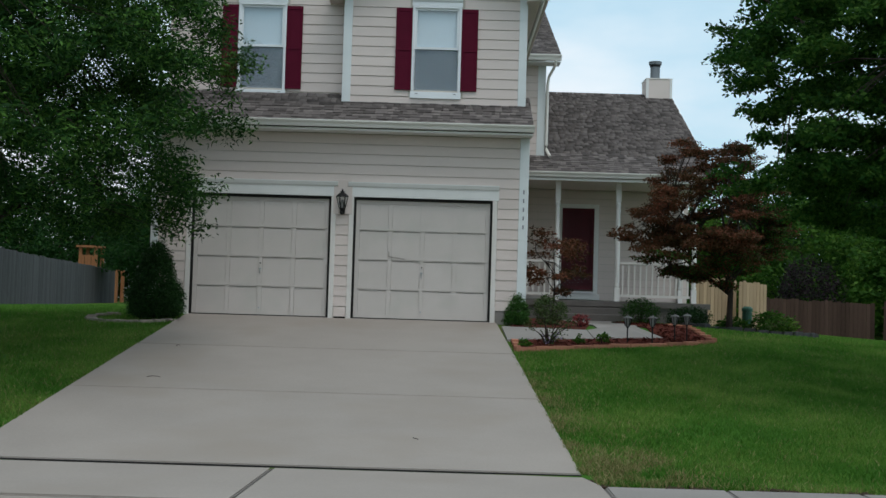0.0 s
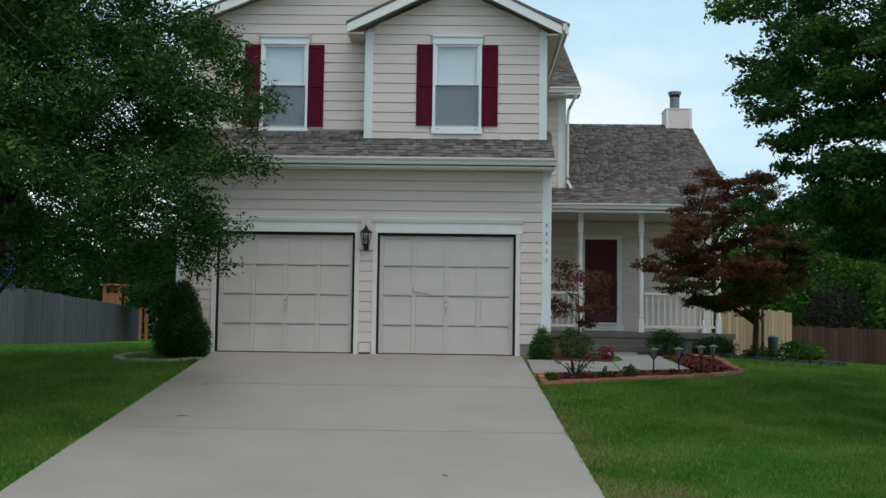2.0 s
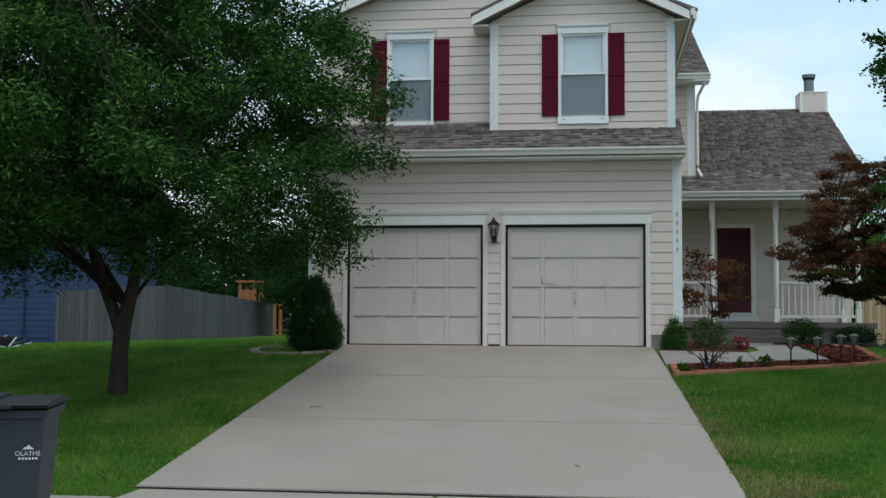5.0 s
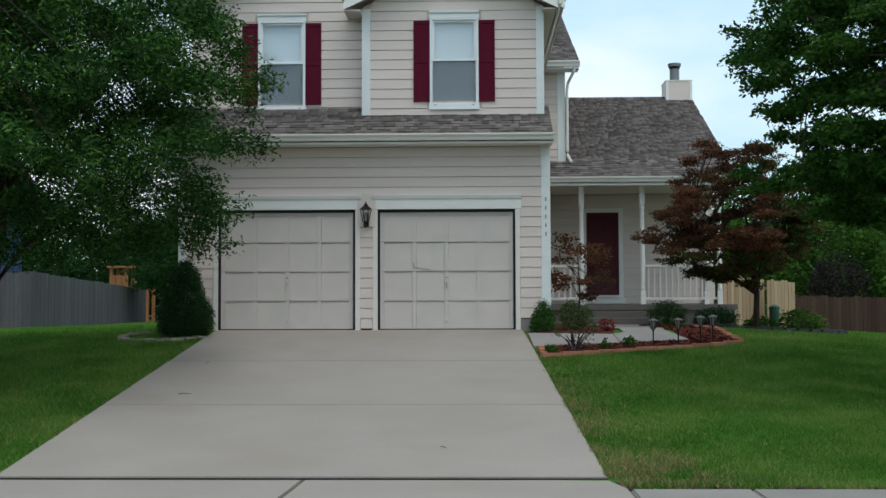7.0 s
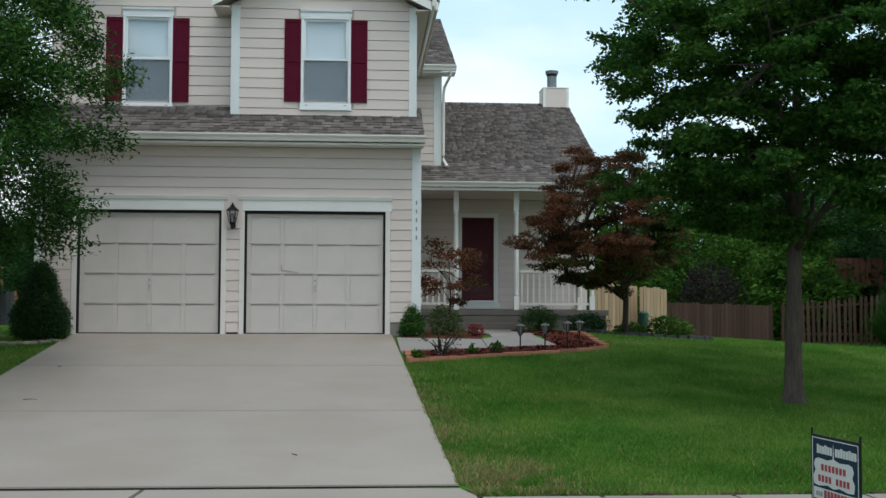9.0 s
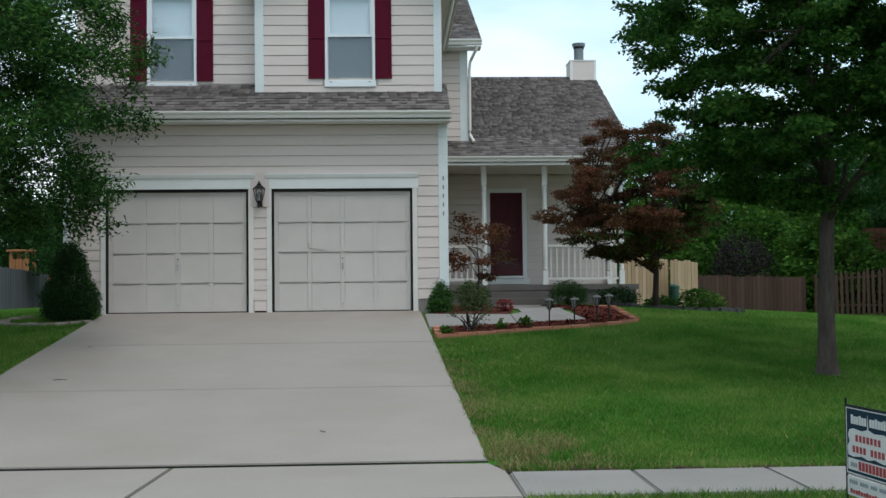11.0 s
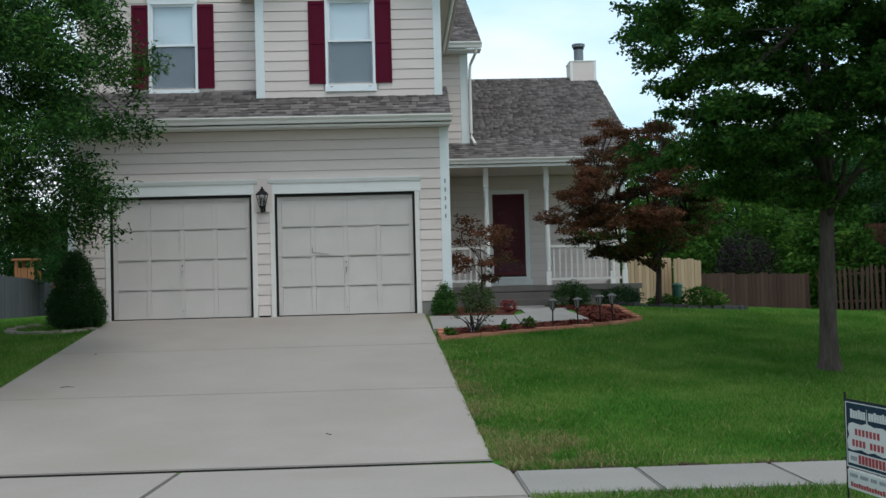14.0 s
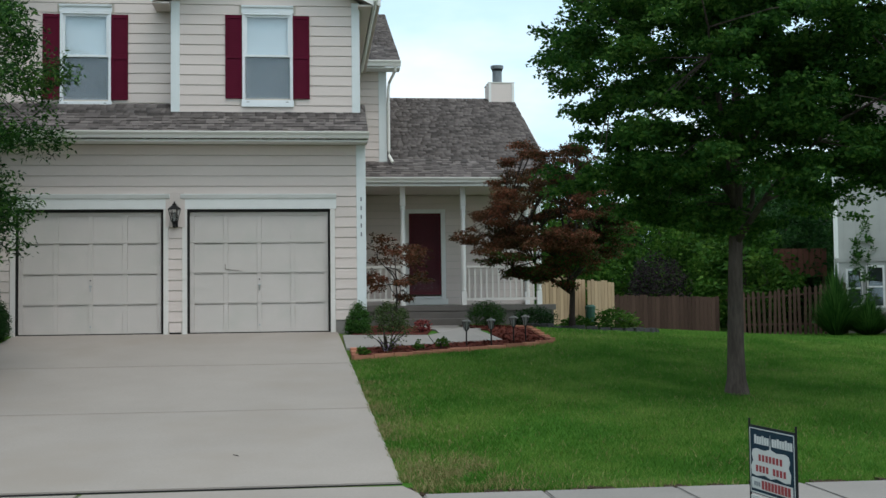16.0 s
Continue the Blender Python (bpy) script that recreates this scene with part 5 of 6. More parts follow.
INNER = [(2.93, -2.08), (3.7, -1.88), (4.5, -1.67), (5.0, -1.54), (5.50, -1.41), (5.49, -1.3), (5.45, -1.0), (5.42, -0.6), (5.46, 0.4), (5.54, 1.8), (5.62, 3.4), (5.64, 5.4)]
bed = structure("mulch_bed", draped(INNER, EDGE, 33, 0.006, 0.1), M_MULCH, "red mulch bed along the garden walk", "flower bed")
rs = np.random.RandomState(5)
chips_v, chips_f = [], []
for i in range(2600):
    k = rs.uniform(0, len(EDGE) - 1.01)
    j = int(k)
    q = k - j
    u = rs.uniform(0.02, 0.95)
    ax, ay = np.array(INNER[j]) * (1 - q) + np.array(INNER[j + 1]) * q
    bx, by = np.array(EDGE[j]) * (1 - q) + np.array(EDGE[j + 1]) * q
    cx, cy = ax + (bx - ax) * u, ay + (by - ay) * u
    an, L = rs.uniform(0, 6.28), rs.uniform(0.02, 0.05)
    d = np.array([math.cos(an) * L, math.sin(an) * L, rs.uniform(-0.015, 0.02)])
    s = np.array([-math.sin(an), math.cos(an), 0.3]) * 0.009
    o = np.array([cx, cy, gz(cx, cy) + 0.012 + rs.uniform(0, 0.012)])
    b0 = len(chips_v)
    chips_v += [o - d - s, o + d - s, o + d + s, o - d + s]
    chips_f.append([b0, b0 + 1, b0 + 2, b0 + 3])
tagged(new("mulch_chips", mesh_np("mulch_chips", np.array(chips_v), np.array(chips_f), M_MULCHCHIP)), "loose red shredded bark chips", "mulch", kind="stuff")
structure("corner_bed", draped([(3.31, 0.5), (4.5, 0.5)], [(3.0, -0.54), (4.28, -0.68)], 6, 0.02, 0.1), M_MULCH, "mulched corner bed between garage and walk", "flower bed")
structure("corner_bed_back", draped([(3.31, 5.9), (4.38, 5.9)], [(3.31, 0.51), (4.48, 0.51)], 10, 0.02, 0.1), M_MULCH, "mulched bed beside the garage wall", "flower bed")

brick_me = to_mesh("brick", boxes((-0.16, 0.16, -0.05, 0.05, -0.03, 0.075), bevel=0.01), M_BRICK)
edging = structure("brick_edging", draped([(2.95, -3.0), (5.8, -1.9)], [(2.95, -2.97), (5.8, -1.87)], 8, 0.002, 0.1), M_MULCH, "terracotta brick edging round the mulch bed", "edging")
r = random.Random(8)
left_over = 0.0
for k_ in range(3):
    ob = new("brick", brick_me)
    ob.parent = edging
    ob.matrix_basis = pose(2.985, -2.27 - 0.325 * k_, gz(2.985, -2.27 - 0.325 * k_) - 0.028, 0, 0, 90 + r.uniform(-2, 2))
for (xa, ya), (xb, yb) in zip(EDGE, EDGE[1:]):
    L = math.hypot(xb - xa, yb - ya)
    s = 0.165 - left_over
    while s < L:
        k = s / L
        bx, by = xa + (xb - xa) * k, ya + (yb - ya) * k
        ob = new("brick", brick_me)
        ob.parent = edging
        ob.matrix_basis = pose(bx, by, gz(bx, by) - 0.028 + r.uniform(-0.006, 0.006), r.uniform(-3, 3), 0, math.degrees(math.atan2(yb - ya, xb - xa)) + r.uniform(-3, 3))
        s += 0.328
    left_over = L - (s - 0.328) - 0.165


def stone_ring(name, cx, cy, rad, a0, a1, n, label, seed, flat=1.0, tall=1.0, stone=None):
    ring = thing(name, (cx, cy, gz(cx, cy)), label, "edging")
    rr = random.Random(seed)
    for k in range(n):
        a = radians(a0 + (a1 - a0) * (k + 0.5) / n)
        sx, sy = rad * math.cos(a), rad * flat * math.sin(a)
        bm = bmesh.new()
        w, d = rad * radians(a1 - a0) / n * 0.47, rr.uniform(0.07, 0.1)
        box(bm, -w, w, -d, d, -0.05, rr.uniform(0.03, 0.06) * tall)
        for v in bm.verts:
            v.co += Vector((rr.uniform(-1, 1), rr.uniform(-1, 1), rr.uniform(-0.4, 0.4))) * 0.018
        bmesh.ops.bevel(bm, geom=bm.edges[:], offset=0.014, segments=2, affect='EDGES')
        ob = part("stone", bm, stone or M_STONE, ring)
        ob.matrix_basis = Matrix.Translation((sx, sy, gz(cx + sx, cy + sy) - gz(cx, cy) + 0.02)) @ Matrix.Rotation(a + math.pi / 2, 4, 'Z')
    return ring


stone_ring("stone_edging", -3.45, -0.72, 0.72, 120, 345, 12, "ring of flat buff stones round the spruce", 3, 0.75, 0.2)
stone_ring("bed_edging", 8.2, 3.6, 1.35, 180, 375, 18, "low dark stone edging of the maple bed", 4, 0.65, 1.7, M_DARKSTONE)
structure("maple_bed", draped([(7.0, 3.7), (9.45, 3.7)], [(7.3, 2.9), (9.2, 2.95)], 8, 0.01, 0.08), M_MULCH, "mulched bed under the ornamental maple", "flower bed")
t = thing("utility_box", (8.35, 4.3, gz(8.35, 4.3)), "small green plastic utility pedestal", "utility box")
part("body", lathe([(0.11, -0.02), (0.11, 0.42), (0.10, 0.45)], 12), M_GREENBOX, t)
part("cap", lathe([(0.12, 0.451), (0.12, 0.52), (0.07, 0.56)], 12), M_GREENBOX, t)


# ---- lamps ----
def path_light(x_, y_):
    t = thing("path_light", (x_, y_, gz(x_, y_) + 0.03), "black solar path light on a thin stake", "garden light", "path lights in the mulch bed")
    part("stake", lathe([(0.011, -0.08), (0.012, 0.225), (0.03, 0.2445)], 8), M_IRON, t)
    part("lantern", lathe([(0.022, 0.245), (0.032, 0.255), (0.056, 0.375)], 6), M_LENS, t, "clear faceted lens")
    for k in range(6):
        a_ = math.pi / 3 * k
        bm_ = bmesh.new()
        tube(bm_, [(0.034 * math.cos(a_), 0.034 * math.sin(a_), 0.252), (0.060 * math.cos(a_), 0.060 * math.sin(a_), 0.378)], [0.006, 0.006], 4)
        part("bar", bm_, M_IRON, t)
    part("cap", lathe([(0.080, 0.377), (0.078, 0.386), (0.05, 0.404), (0.018, 0.412), (0.014, 0.43)], 6), M_PEWTER, t, "pale pewter cap")
    return t


M_LENS = mat("frosted_lens", (0.2, 0.2, 0.19), rough=0.2, scale=9, bump=0)
M_PEWTER = mat("pewter", (0.15, 0.145, 0.135), (0.09, 0.088, 0.08), rough=0.45, scale=20, bump=0.1, metal=0.5)
for lx, ly in ((4.78, -2.12), (5.19, -2.04), (5.60, -1.76), (5.82, -1.65)):
    path_light(lx, ly)

wl_ = thing("wall_lantern", (0.0, -0.046, 1.82), "black metal coach lantern with clear glass on the wall", "wall lamp")
part("backplate", boxes((-0.045, 0.045, -0.015, 0.0, 0.02, 0.24), bevel=0.004), M_IRON, wl_)
bm = bmesh.new()
tube(bm, [(0, -0.01, 0.10), (0, -0.05, 0.06), (0, -0.10, 0.05), (0, -0.12, 0.09)], [0.012] * 4, 8)
part("arm", bm, M_IRON, wl_)
for nm, prof, m_ in (("tail", [(0.01, 0.0), (0.035, 0.03), (0.02, 0.06), (0.05, 0.10), (0.055, 0.115)], M_IRON), ("roof", [(0.115, 0.315), (0.11, 0.33), (0.06, 0.375), (0.035, 0.39), (0.04, 0.41), (0.012, 0.425), (0.018, 0.445), (0.004, 0.46)], M_IRON)):
    bm = lathe(prof, 6)
    bmesh.ops.translate(bm, verts=bm.verts[:], vec=(0, -0.12, 0))
    part(nm, bm, m_, wl_)
bm = lathe([(0.052, 0.116), (0.098, 0.314)], 6)
bmesh.ops.translate(bm, verts=bm.verts[:], vec=(0, -0.12, 0))
part("glass", bm, M_GLASS, wl_, "clear bevelled glass").visible_shadow = False
bm = lathe([(0.02, 0.117), (0.02, 0.20), (0.03, 0.23), (0.012, 0.27)], 10)
bmesh.ops.translate(bm, verts=bm.verts[:], vec=(0, -0.12, 0))
part("bulb", bm, M_LENS, wl_)
for k in range(6):
    a = math.pi / 3 * k
    bm = bmesh.new()
    tube(bm, [(0.055 * math.cos(a), -0.12 + 0.055 * math.sin(a), 0.115), (0.101 * math.cos(a), -0.12 + 0.101 * math.sin(a), 0.316)], [0.006, 0.006], 5)
    part("bar", bm, M_IRON, wl_)


# ---- fences ----
def fence(name, pts, pitch, width, height, thick, material, label, lean=0.0, pointed=False, drop=0.0, rails=True, seed=1, wave=0.0):
    rr = random.Random(seed)
    f = thing(name, (pts[0][0], pts[0][1], gz(*pts[0])), label, "fence")
    ox, oy, oz = pts[0][0], pts[0][1], gz(*pts[0])
    cache = {}
    for (xa, ya, ha), (xb, yb, hb) in zip([(*p, h) for p, h in zip(pts, height)], [(*p, h) for p, h in zip(pts[1:], height[1:])]):
        L = math.hypot(xb - xa, yb - ya)
        ang = math.atan2(yb - ya, xb - xa)
        n = max(1, int(L / pitch))
        for i in range(n):
            k = (i + 0.5) / n
            sx, sy = xa + (xb - xa) * k, ya + (yb - ya) * k
            h = ha + (hb - ha) * k + rr.uniform(-0.02, 0.02) * (1 + 3 * lean)
            hq = round(h / 0.04) * 0.04
            if hq not in cache:
                w = width / 2
                if pointed:
                    out = [(-w, -0.1), (w, -0.1), (w, hq - width * 0.7), (0, hq), (-w, hq - width * 0.7)]
                else:
                    out = [(-w, -0.1), (w, -0.1), (w, hq - 0.03), (w - 0.025, hq), (-w + 0.025, hq), (-w, hq - 0.03)]
                cache[hq] = to_mesh("slat", prism(bmesh.new(), out, 'y', -thick / 2, thick / 2), material)
            ob = new("slat", cache[hq])
            ob.parent = f
            ob.matrix_basis = Matrix.Translation((sx - ox, sy - oy, gz(sx, sy) - oz - drop)) @ pose(0, 0, 0, 0, rr.uniform(-1, 1) * lean * 6, math.degrees(ang)) @ pose(0, rr.uniform(-0.006, 0.006), 0, 0, 0, rr.uniform(-2, 2))
        if rails:
            for frac in (0.2, 0.82):
                bm = bmesh.new()
                za, zb = gz(xa, ya) - oz + ha * frac, gz(xb, yb) - oz + hb * frac
                nx, ny = -math.sin(ang) * 0.04, math.cos(ang) * 0.04
                tube(bm, [(xa - ox + nx, ya - oy + ny, za), (xb - ox + nx, yb - oy + ny, zb)], [0.04, 0.04], 4)
                part("rail", bm, material, f)
    return f


fence("grey_fence", [(-16.6, 17.0), (-12.68, 17.0)], 0.142, 0.137, (1.8, 1.9), 0.02, M_FENCE, "weathered grey tall wooden board fence", seed=2)
fence("grey_fence", [(-12.70, 17.05), (-13.2, 21.5), (-13.95, 27.5), (-14.75, 34.0), (-15.5, 40.0)], 0.142, 0.137, (1.9, 1.82, 1.78, 1.74, 1.72), 0.02, M_FENCE, "weathered grey tall wooden board fence receding", seed=3)
fence("brown_fence", [(12.6, 19.3), (16.65, 19.3)], 0.142, 0.137, (1.12, 1.27), 0.02, M_FENCEBR, "old dark brown wooden board fence", seed=4)
fence("picket_fence", [(16.8, 19.0), (21.0, 18.4)], 0.17, 0.10, (1.4, 1.85), 0.02, M_FENCEBR, "old leaning dark brown picket fence", lean=0.25, pointed=True, seed=5)
fence("tan_fence", [(9.0, 13.0), (10.55, 14.0)], 0.142, 0.138, (1.45, 1.45), 0.02, M_FENCETAN, "new tan cedar board fence", seed=6)
fence("tan_fence", [(10.45, 13.3), (11.45, 14.0)], 0.142, 0.138, (1.42, 1.42), 0.02, M_FENCETAN, "new tan cedar board fence", seed=7)

# ---- neighbouring houses ----
nb = thing("neighbour_house", (21.0, 19.3, gz(21, 19.3)), "pale grey two-storey house with panel siding", "house", turn=-30)
oz = gz(21, 19.3)
NW = [(0.42, 0.84, 0.24 - oz, 1.48 - oz), (1.10, 1.58, 0.23 - oz, 1.58 - oz), (5.0, 6.0, 0.3 - oz, 1.6 - oz)]
part("wall", wall_core(0, 12, 0, 0.2, -0.2, 7.0, NW), M_GREYWALL, nb)
part("wall", boxes((0, 0.2, 0.2001, 10, -0.2, 7.0)), M_GREYWALL, nb)
part("wall", boxes((11.8, 12, 0.2001, 10, -0.2, 7.0)), M_GREYWALL, nb)
part("wall", boxes((0, 12, 10.0, 10.2, -0.2, 7.0)), M_GREYWALL, nb)
part("foundation", boxes((-0.02, 12.02, -0.03, -0.001, -0.3, 0.75)), M_WALK, nb, "bare grey concrete foundation")
part("belt_board", boxes((-0.04, 12.04, -0.05, -0.001, 2.55, 2.68)), M_GREYWALL, nb)
part("corner_board", boxes((-0.03, 0.12, -0.03, -0.001, 0.76, 2.54), (-0.03, 0.12, -0.03, -0.001, 2.69, 7.0)), M_TRIM, nb)
for k in range(28):
    part("batten", boxes((0.3 + k * 0.41, 0.33 + k * 0.41, -0.02, -0.001, 2.69, 7.0)), M_GREYWALL, nb)
part("roof", prism_bm([(-0.6, 6.9), (5.1, 9.6), (10.8, 6.9), (10.8, 7.05), (5.1, 9.78), (-0.6, 7.05)], 'x', -0.5, 12.5), M_SHINGLE, nb)
for a, b, c, d in NW:
    wn_ = part("window", boxes((a - 0.07, a, -0.04, 0.06, c, d), (b, b + 0.07, -0.04, 0.06, c, d), (a - 0.07, b + 0.07, -0.045, 0.06, d, d + 0.08), (a - 0.07, b + 0.07, -0.05, 0.06, c - 0.08, c), (a, b, 0.0, 0.05, (c + d) / 2 - 0.03, (c + d) / 2 + 0.03)), M_TRIM, nb, "white sash window")
    part("pane", boxes((a, b, 0.05, 0.06, c, d)), M_GLASS, wn_).visible_shadow = False
    # Dark panel behind the pane stands in for the unlit room
    part("room_shade_panel", boxes((a, b, 0.16, 0.18, c, d)), M_DISH, wn_)
lant = thing("porch_lantern", (22.86, 18.17, 1.55), "small black wall lantern beside the windows", "wall lamp")
part("body", boxes((-0.07, 0.07, -0.1, 0.045, -0.12, 0.12), bevel=0.02), M_IRON, lant)
ds = thing("satellite_dish", (22.72, 18.29, 3.2), "grey satellite dish on a bent arm", "satellite dish", turn=-30)
bm = bmesh.new()
tube(bm, [(0, 0, 0.0), (0.0, -0.25, -0.05), (0.15, -0.45, -0.45), (0.35, -0.5, -0.62)], [0.03] * 4, 8)
part("arm", bm, M_IRON, ds)
bm = lathe([(0.02, 0.0), (0.18, 0.02), (0.32, 0.075), (0.40, 0.12), (0.40, 0.13), (0.32, 0.085), (0.18, 0.03), (0.02, 0.012)], 24)
dish = part("dish", bm, M_DISH, ds, smooth=True)
dish.matrix_basis = pose(0.38, -0.52, -0.85, 62, 0, -18)
dk = thing("raised_deck", (20.4, 23.5, gz(20.4, 23.5)), "reddish brown raised timber deck", "deck")
part("platform", boxes((0, 2.2, 0, 2.5, 2.2, 2.4)), M_FENCEBR, dk)
for k in range(9):
    part("board", boxes((0.02 + k * 0.245, 0.24 + k * 0.245, -0.03, 0.0, 2.15, 3.25)), M_DECK, dk)
for xx in (0.1, 2.1):
    part("post", boxes((xx - 0.07, xx + 0.07, 0.05, 0.19, -0.1, 2.2)), M_FENCEBR, dk)

bh = thing("blue_house", (-16.62, 17.05, gz(-16.62, 17.05)), "deep blue lap-sided neighbouring house", "house")
part("wall", boxes((-9.0, 0.0, 0.0, 9.0, -0.3, 5.6)), M_BLUE, bh)
bw_ = sided_wall(part("wall", boxes((-8.9, -0.1, -0.02, -0.001, 0.0, 0.2)), M_BLUE, bh), -0.021, 0.2, 5.4, lambda z: (-8.9, -0.12), mat_=M_BLUE, expo=0.2)
part("corner_board", boxes((-0.12, 0.03, -0.07, -0.001, 0.0, 5.5)), M_BLUE, bh)
bm = bmesh.new()
tube(bm, [(-1.15, -0.10, 5.4), (-1.15, -0.10, 0.4), (-1.0, -0.13, 0.1)], [0.05] * 3, 8)
part("downspout", bm, M_BLUE, bh, "blue painted downspout")
part("roof", prism_bm([(-0.6, 5.5), (4.5, 8.0), (9.6, 5.5), (9.6, 5.66), (4.5, 8.18), (-0.6, 5.66)], 'x', -9.6, 0.5), M_SHINGLE, bh)

for nm, hx, hy, w in (("far_house", -24.5, 70, 9), ("far_house", -15.5, 66, 8)):
    fh_ = thing(nm, (hx, hy, gz(hx, hy)), "distant pale sided house beyond the gardens", "house")
    part("wall", boxes((0, w, 0, 8, -0.3, 5.2)), M_GREYWALL, fh_)
    part("roof", prism_bm([(-0.5, 5.1), (4, 7.4), (8.5, 5.1), (8.5, 5.3), (4, 7.6), (-0.5, 5.3)], 'x', -0.5, w + 0.5), M_SHINGLE, fh_)
    for k in range(4):
        for zz in (0.7, 3.3):
            wn_ = part("window", boxes((0.8 + k * 2.0, 1.9 + k * 2.0, -0.06, -0.001, zz, zz + 1.4)), M_TRIM, fh_)
            part("pane", boxes((0.9 + k * 2.0, 1.8 + k * 2.0, -0.07, -0.061, zz + 0.1, zz + 1.3)), M_SIGN_GREY, wn_)

ps = thing("playset", (-16.9, 41.0, gz(-16.9, 41)), "orange-brown cedar play tower behind the fence", "playset")
for xx in (-0.75, 0.05, 1.2):
    for yy in (0, 1.2):
        part("post", boxes((xx - 0.08, xx + 0.08, yy - 0.08, yy + 0.08, -0.1, 2.9 if xx < 0.5 else 1.75)), M_CEDAR, ps)
part("platform", boxes((-0.9, 0.2, -0.1, 1.3, 1.6, 1.75)), M_CEDAR, ps)
for k in range(6):
    part("board", boxes((-0.82 + k * 0.17, -0.68 + k * 0.17, -0.13, -0.09, 1.76, 2.5)), M_CEDAR, ps)
part("roof_board", boxes((-0.95, 0.25, -0.2, 1.4, 2.9, 3.0)), M_CEDAR, ps)
part("beam", boxes((0.2, 1.3, 0.5, 0.62, 1.6, 1.75)), M_CEDAR, ps)

# ---- wheeled bin at the kerb ----
bn = thing("wheeled_bin", (-2.50, -12.5, gz(-2.5, -12.5) - 0.02), "dark grey-blue wheeled rubbish bin with pale print", "rubbish bin", turn=16)
bm = bmesh.new()
rings = []
for z_, hw, hd in ((0.06, 0.25, 0.27), (0.10, 0.27, 0.29), (0.92, 0.335, 0.385), (0.93, 0.36, 0.41), (0.985, 0.365, 0.415)):
    ring = []
    for sx, sy in ((-1, -1), (1, -1), (1, 1), (-1, 1)):
        for da in (0, 0.5, 1):
            a = math.atan2(sy, sx) - math.pi / 4 + da * math.pi / 2
            ring.append(bm.verts.new((sx * (hw - 0.06) + 0.06 * math.cos(a), sy * (hd - 0.06) + 0.06 * math.sin(a), z_)))
    rings.append(ring)
for a, b in zip(rings, rings[1:]):
    for i in range(12):
        bm.faces.new((a[i], a[(i + 1) % 12], b[(i + 1) % 12], b[i]))
bm.faces.new(rings[0][::-1])
bm.faces.new(rings[-1])
part("body", bm, M_BIN, bn)
lid = part("lid", prism_bm([(-0.44, 1.002), (0.42, 1.002), (0.42, 1.035), (0.2, 1.055), (-0.3, 1.045), (-0.46, 1.022)], 'x', -0.39, 0.39, bevel=0.012), M_BINLID, bn, "dark lid")
part("lid_grip", boxes((-0.14, 0.14, -0.5, -0.40, 1.0, 1.03), bevel=0.01), M_BINLID, lid)
part("lid_rib", boxes((-0.32, 0.0, -0.30, 0.2, 1.03, 1.075), bevel=0.01), M_BINLID, lid)
for sx in (-0.31, 0.31):
    bm = lathe([(0.03, -0.03), (0.13, -0.03), (0.13, 0.03), (0.03, 0.03)], 18)
    w_ = part("wheel", bm, M_IRON, bn)
    w_.matrix_basis = pose(sx, 0.30, 0.13, 0, 90, 0)
bm = bmesh.new()
tube(bm, [(-0.30, 0.47, 0.96), (0.30, 0.47, 0.96)], [0.018, 0.018], 8)
part("handle_bar", bm, M_BINLID, bn)
cu = bpy.data.curves.new("print_text", 'FONT')
cu.body = "OLATHE"
cu.size = 0.046
cu.align_x = 'CENTER'
cu.extrude = 0.0008
tmp = bpy.data.objects.new("print_text", cu)
scene.collection.objects.link(tmp)
text_me = bpy.data.meshes.new_from_object(tmp.evaluated_get(bpy.context.evaluated_depsgraph_get()))
bpy.data.objects.remove(tmp)
text_me.materials.clear()
text_me.materials.append(M_PRINT)
face_tilt = 90 - math.degrees(math.atan2(0.095, 0.82))
PZ = 0.665
PY = -(0.29 + 0.095 * (PZ - 0.10) / 0.82) - 0.003
tx = part("print", text_me, M_PRINT, bn, "pale printed town name")
tx.matrix_basis = pose(0.235, PY, PZ, 180 - face_tilt, 0, 0)
bm = boxes(*[(0.17 + k * 0.023, 0.185 + k * 0.023, -0.003, -0.001, 0, 0.015) for k in range(6)])
pb = part("print_bar", bm, M_PRINT, bn)
pb.matrix_basis = pose(0, PY + 0.006, PZ - 0.028, face_tilt - 90, 0, 0)
bm = prism_bm([(0.20, 0.0), (0.28, 0.0), (0.26, 0.016), (0.248, 0.018), (0.241, 0.095), (0.233, 0.018), (0.215, 0.016)], 'y', -0.003, -0.001)
pe = part("print_emblem", bm, M_PRINT, bn)
pe.matrix_basis = pose(0, PY - 0.006, PZ + 0.045, face_tilt - 90, 0, 0)

# ---- estate agent's board on the verge ----
SG = thing("yard_sign", (5.40, -12.92, gz(5.42, -12.92)), "navy and white estate sale sign on black metal stakes", "sign", turn=6.5)
s0 = -0.395 - gz(5.42, -12.92)
for yy in (-0.315, 0.305):
    part("stake", boxes((-0.006, 0.006, yy + 0.004, yy + 0.014, -0.25, s0 + 0.03), bevel=0.002), M_IRON, SG)
part("crossbar", boxes((-0.006, 0.006, -0.3009, 0.3089, s0 - 0.021, s0 - 0.012)), M_IRON, SG)
pnl = part("panel", boxes((-0.006, 0.006, -0.296, 0.304, s0 - 0.475, s0 - 0.022)), M_SIGN_NAVY, SG, "navy printed panel")
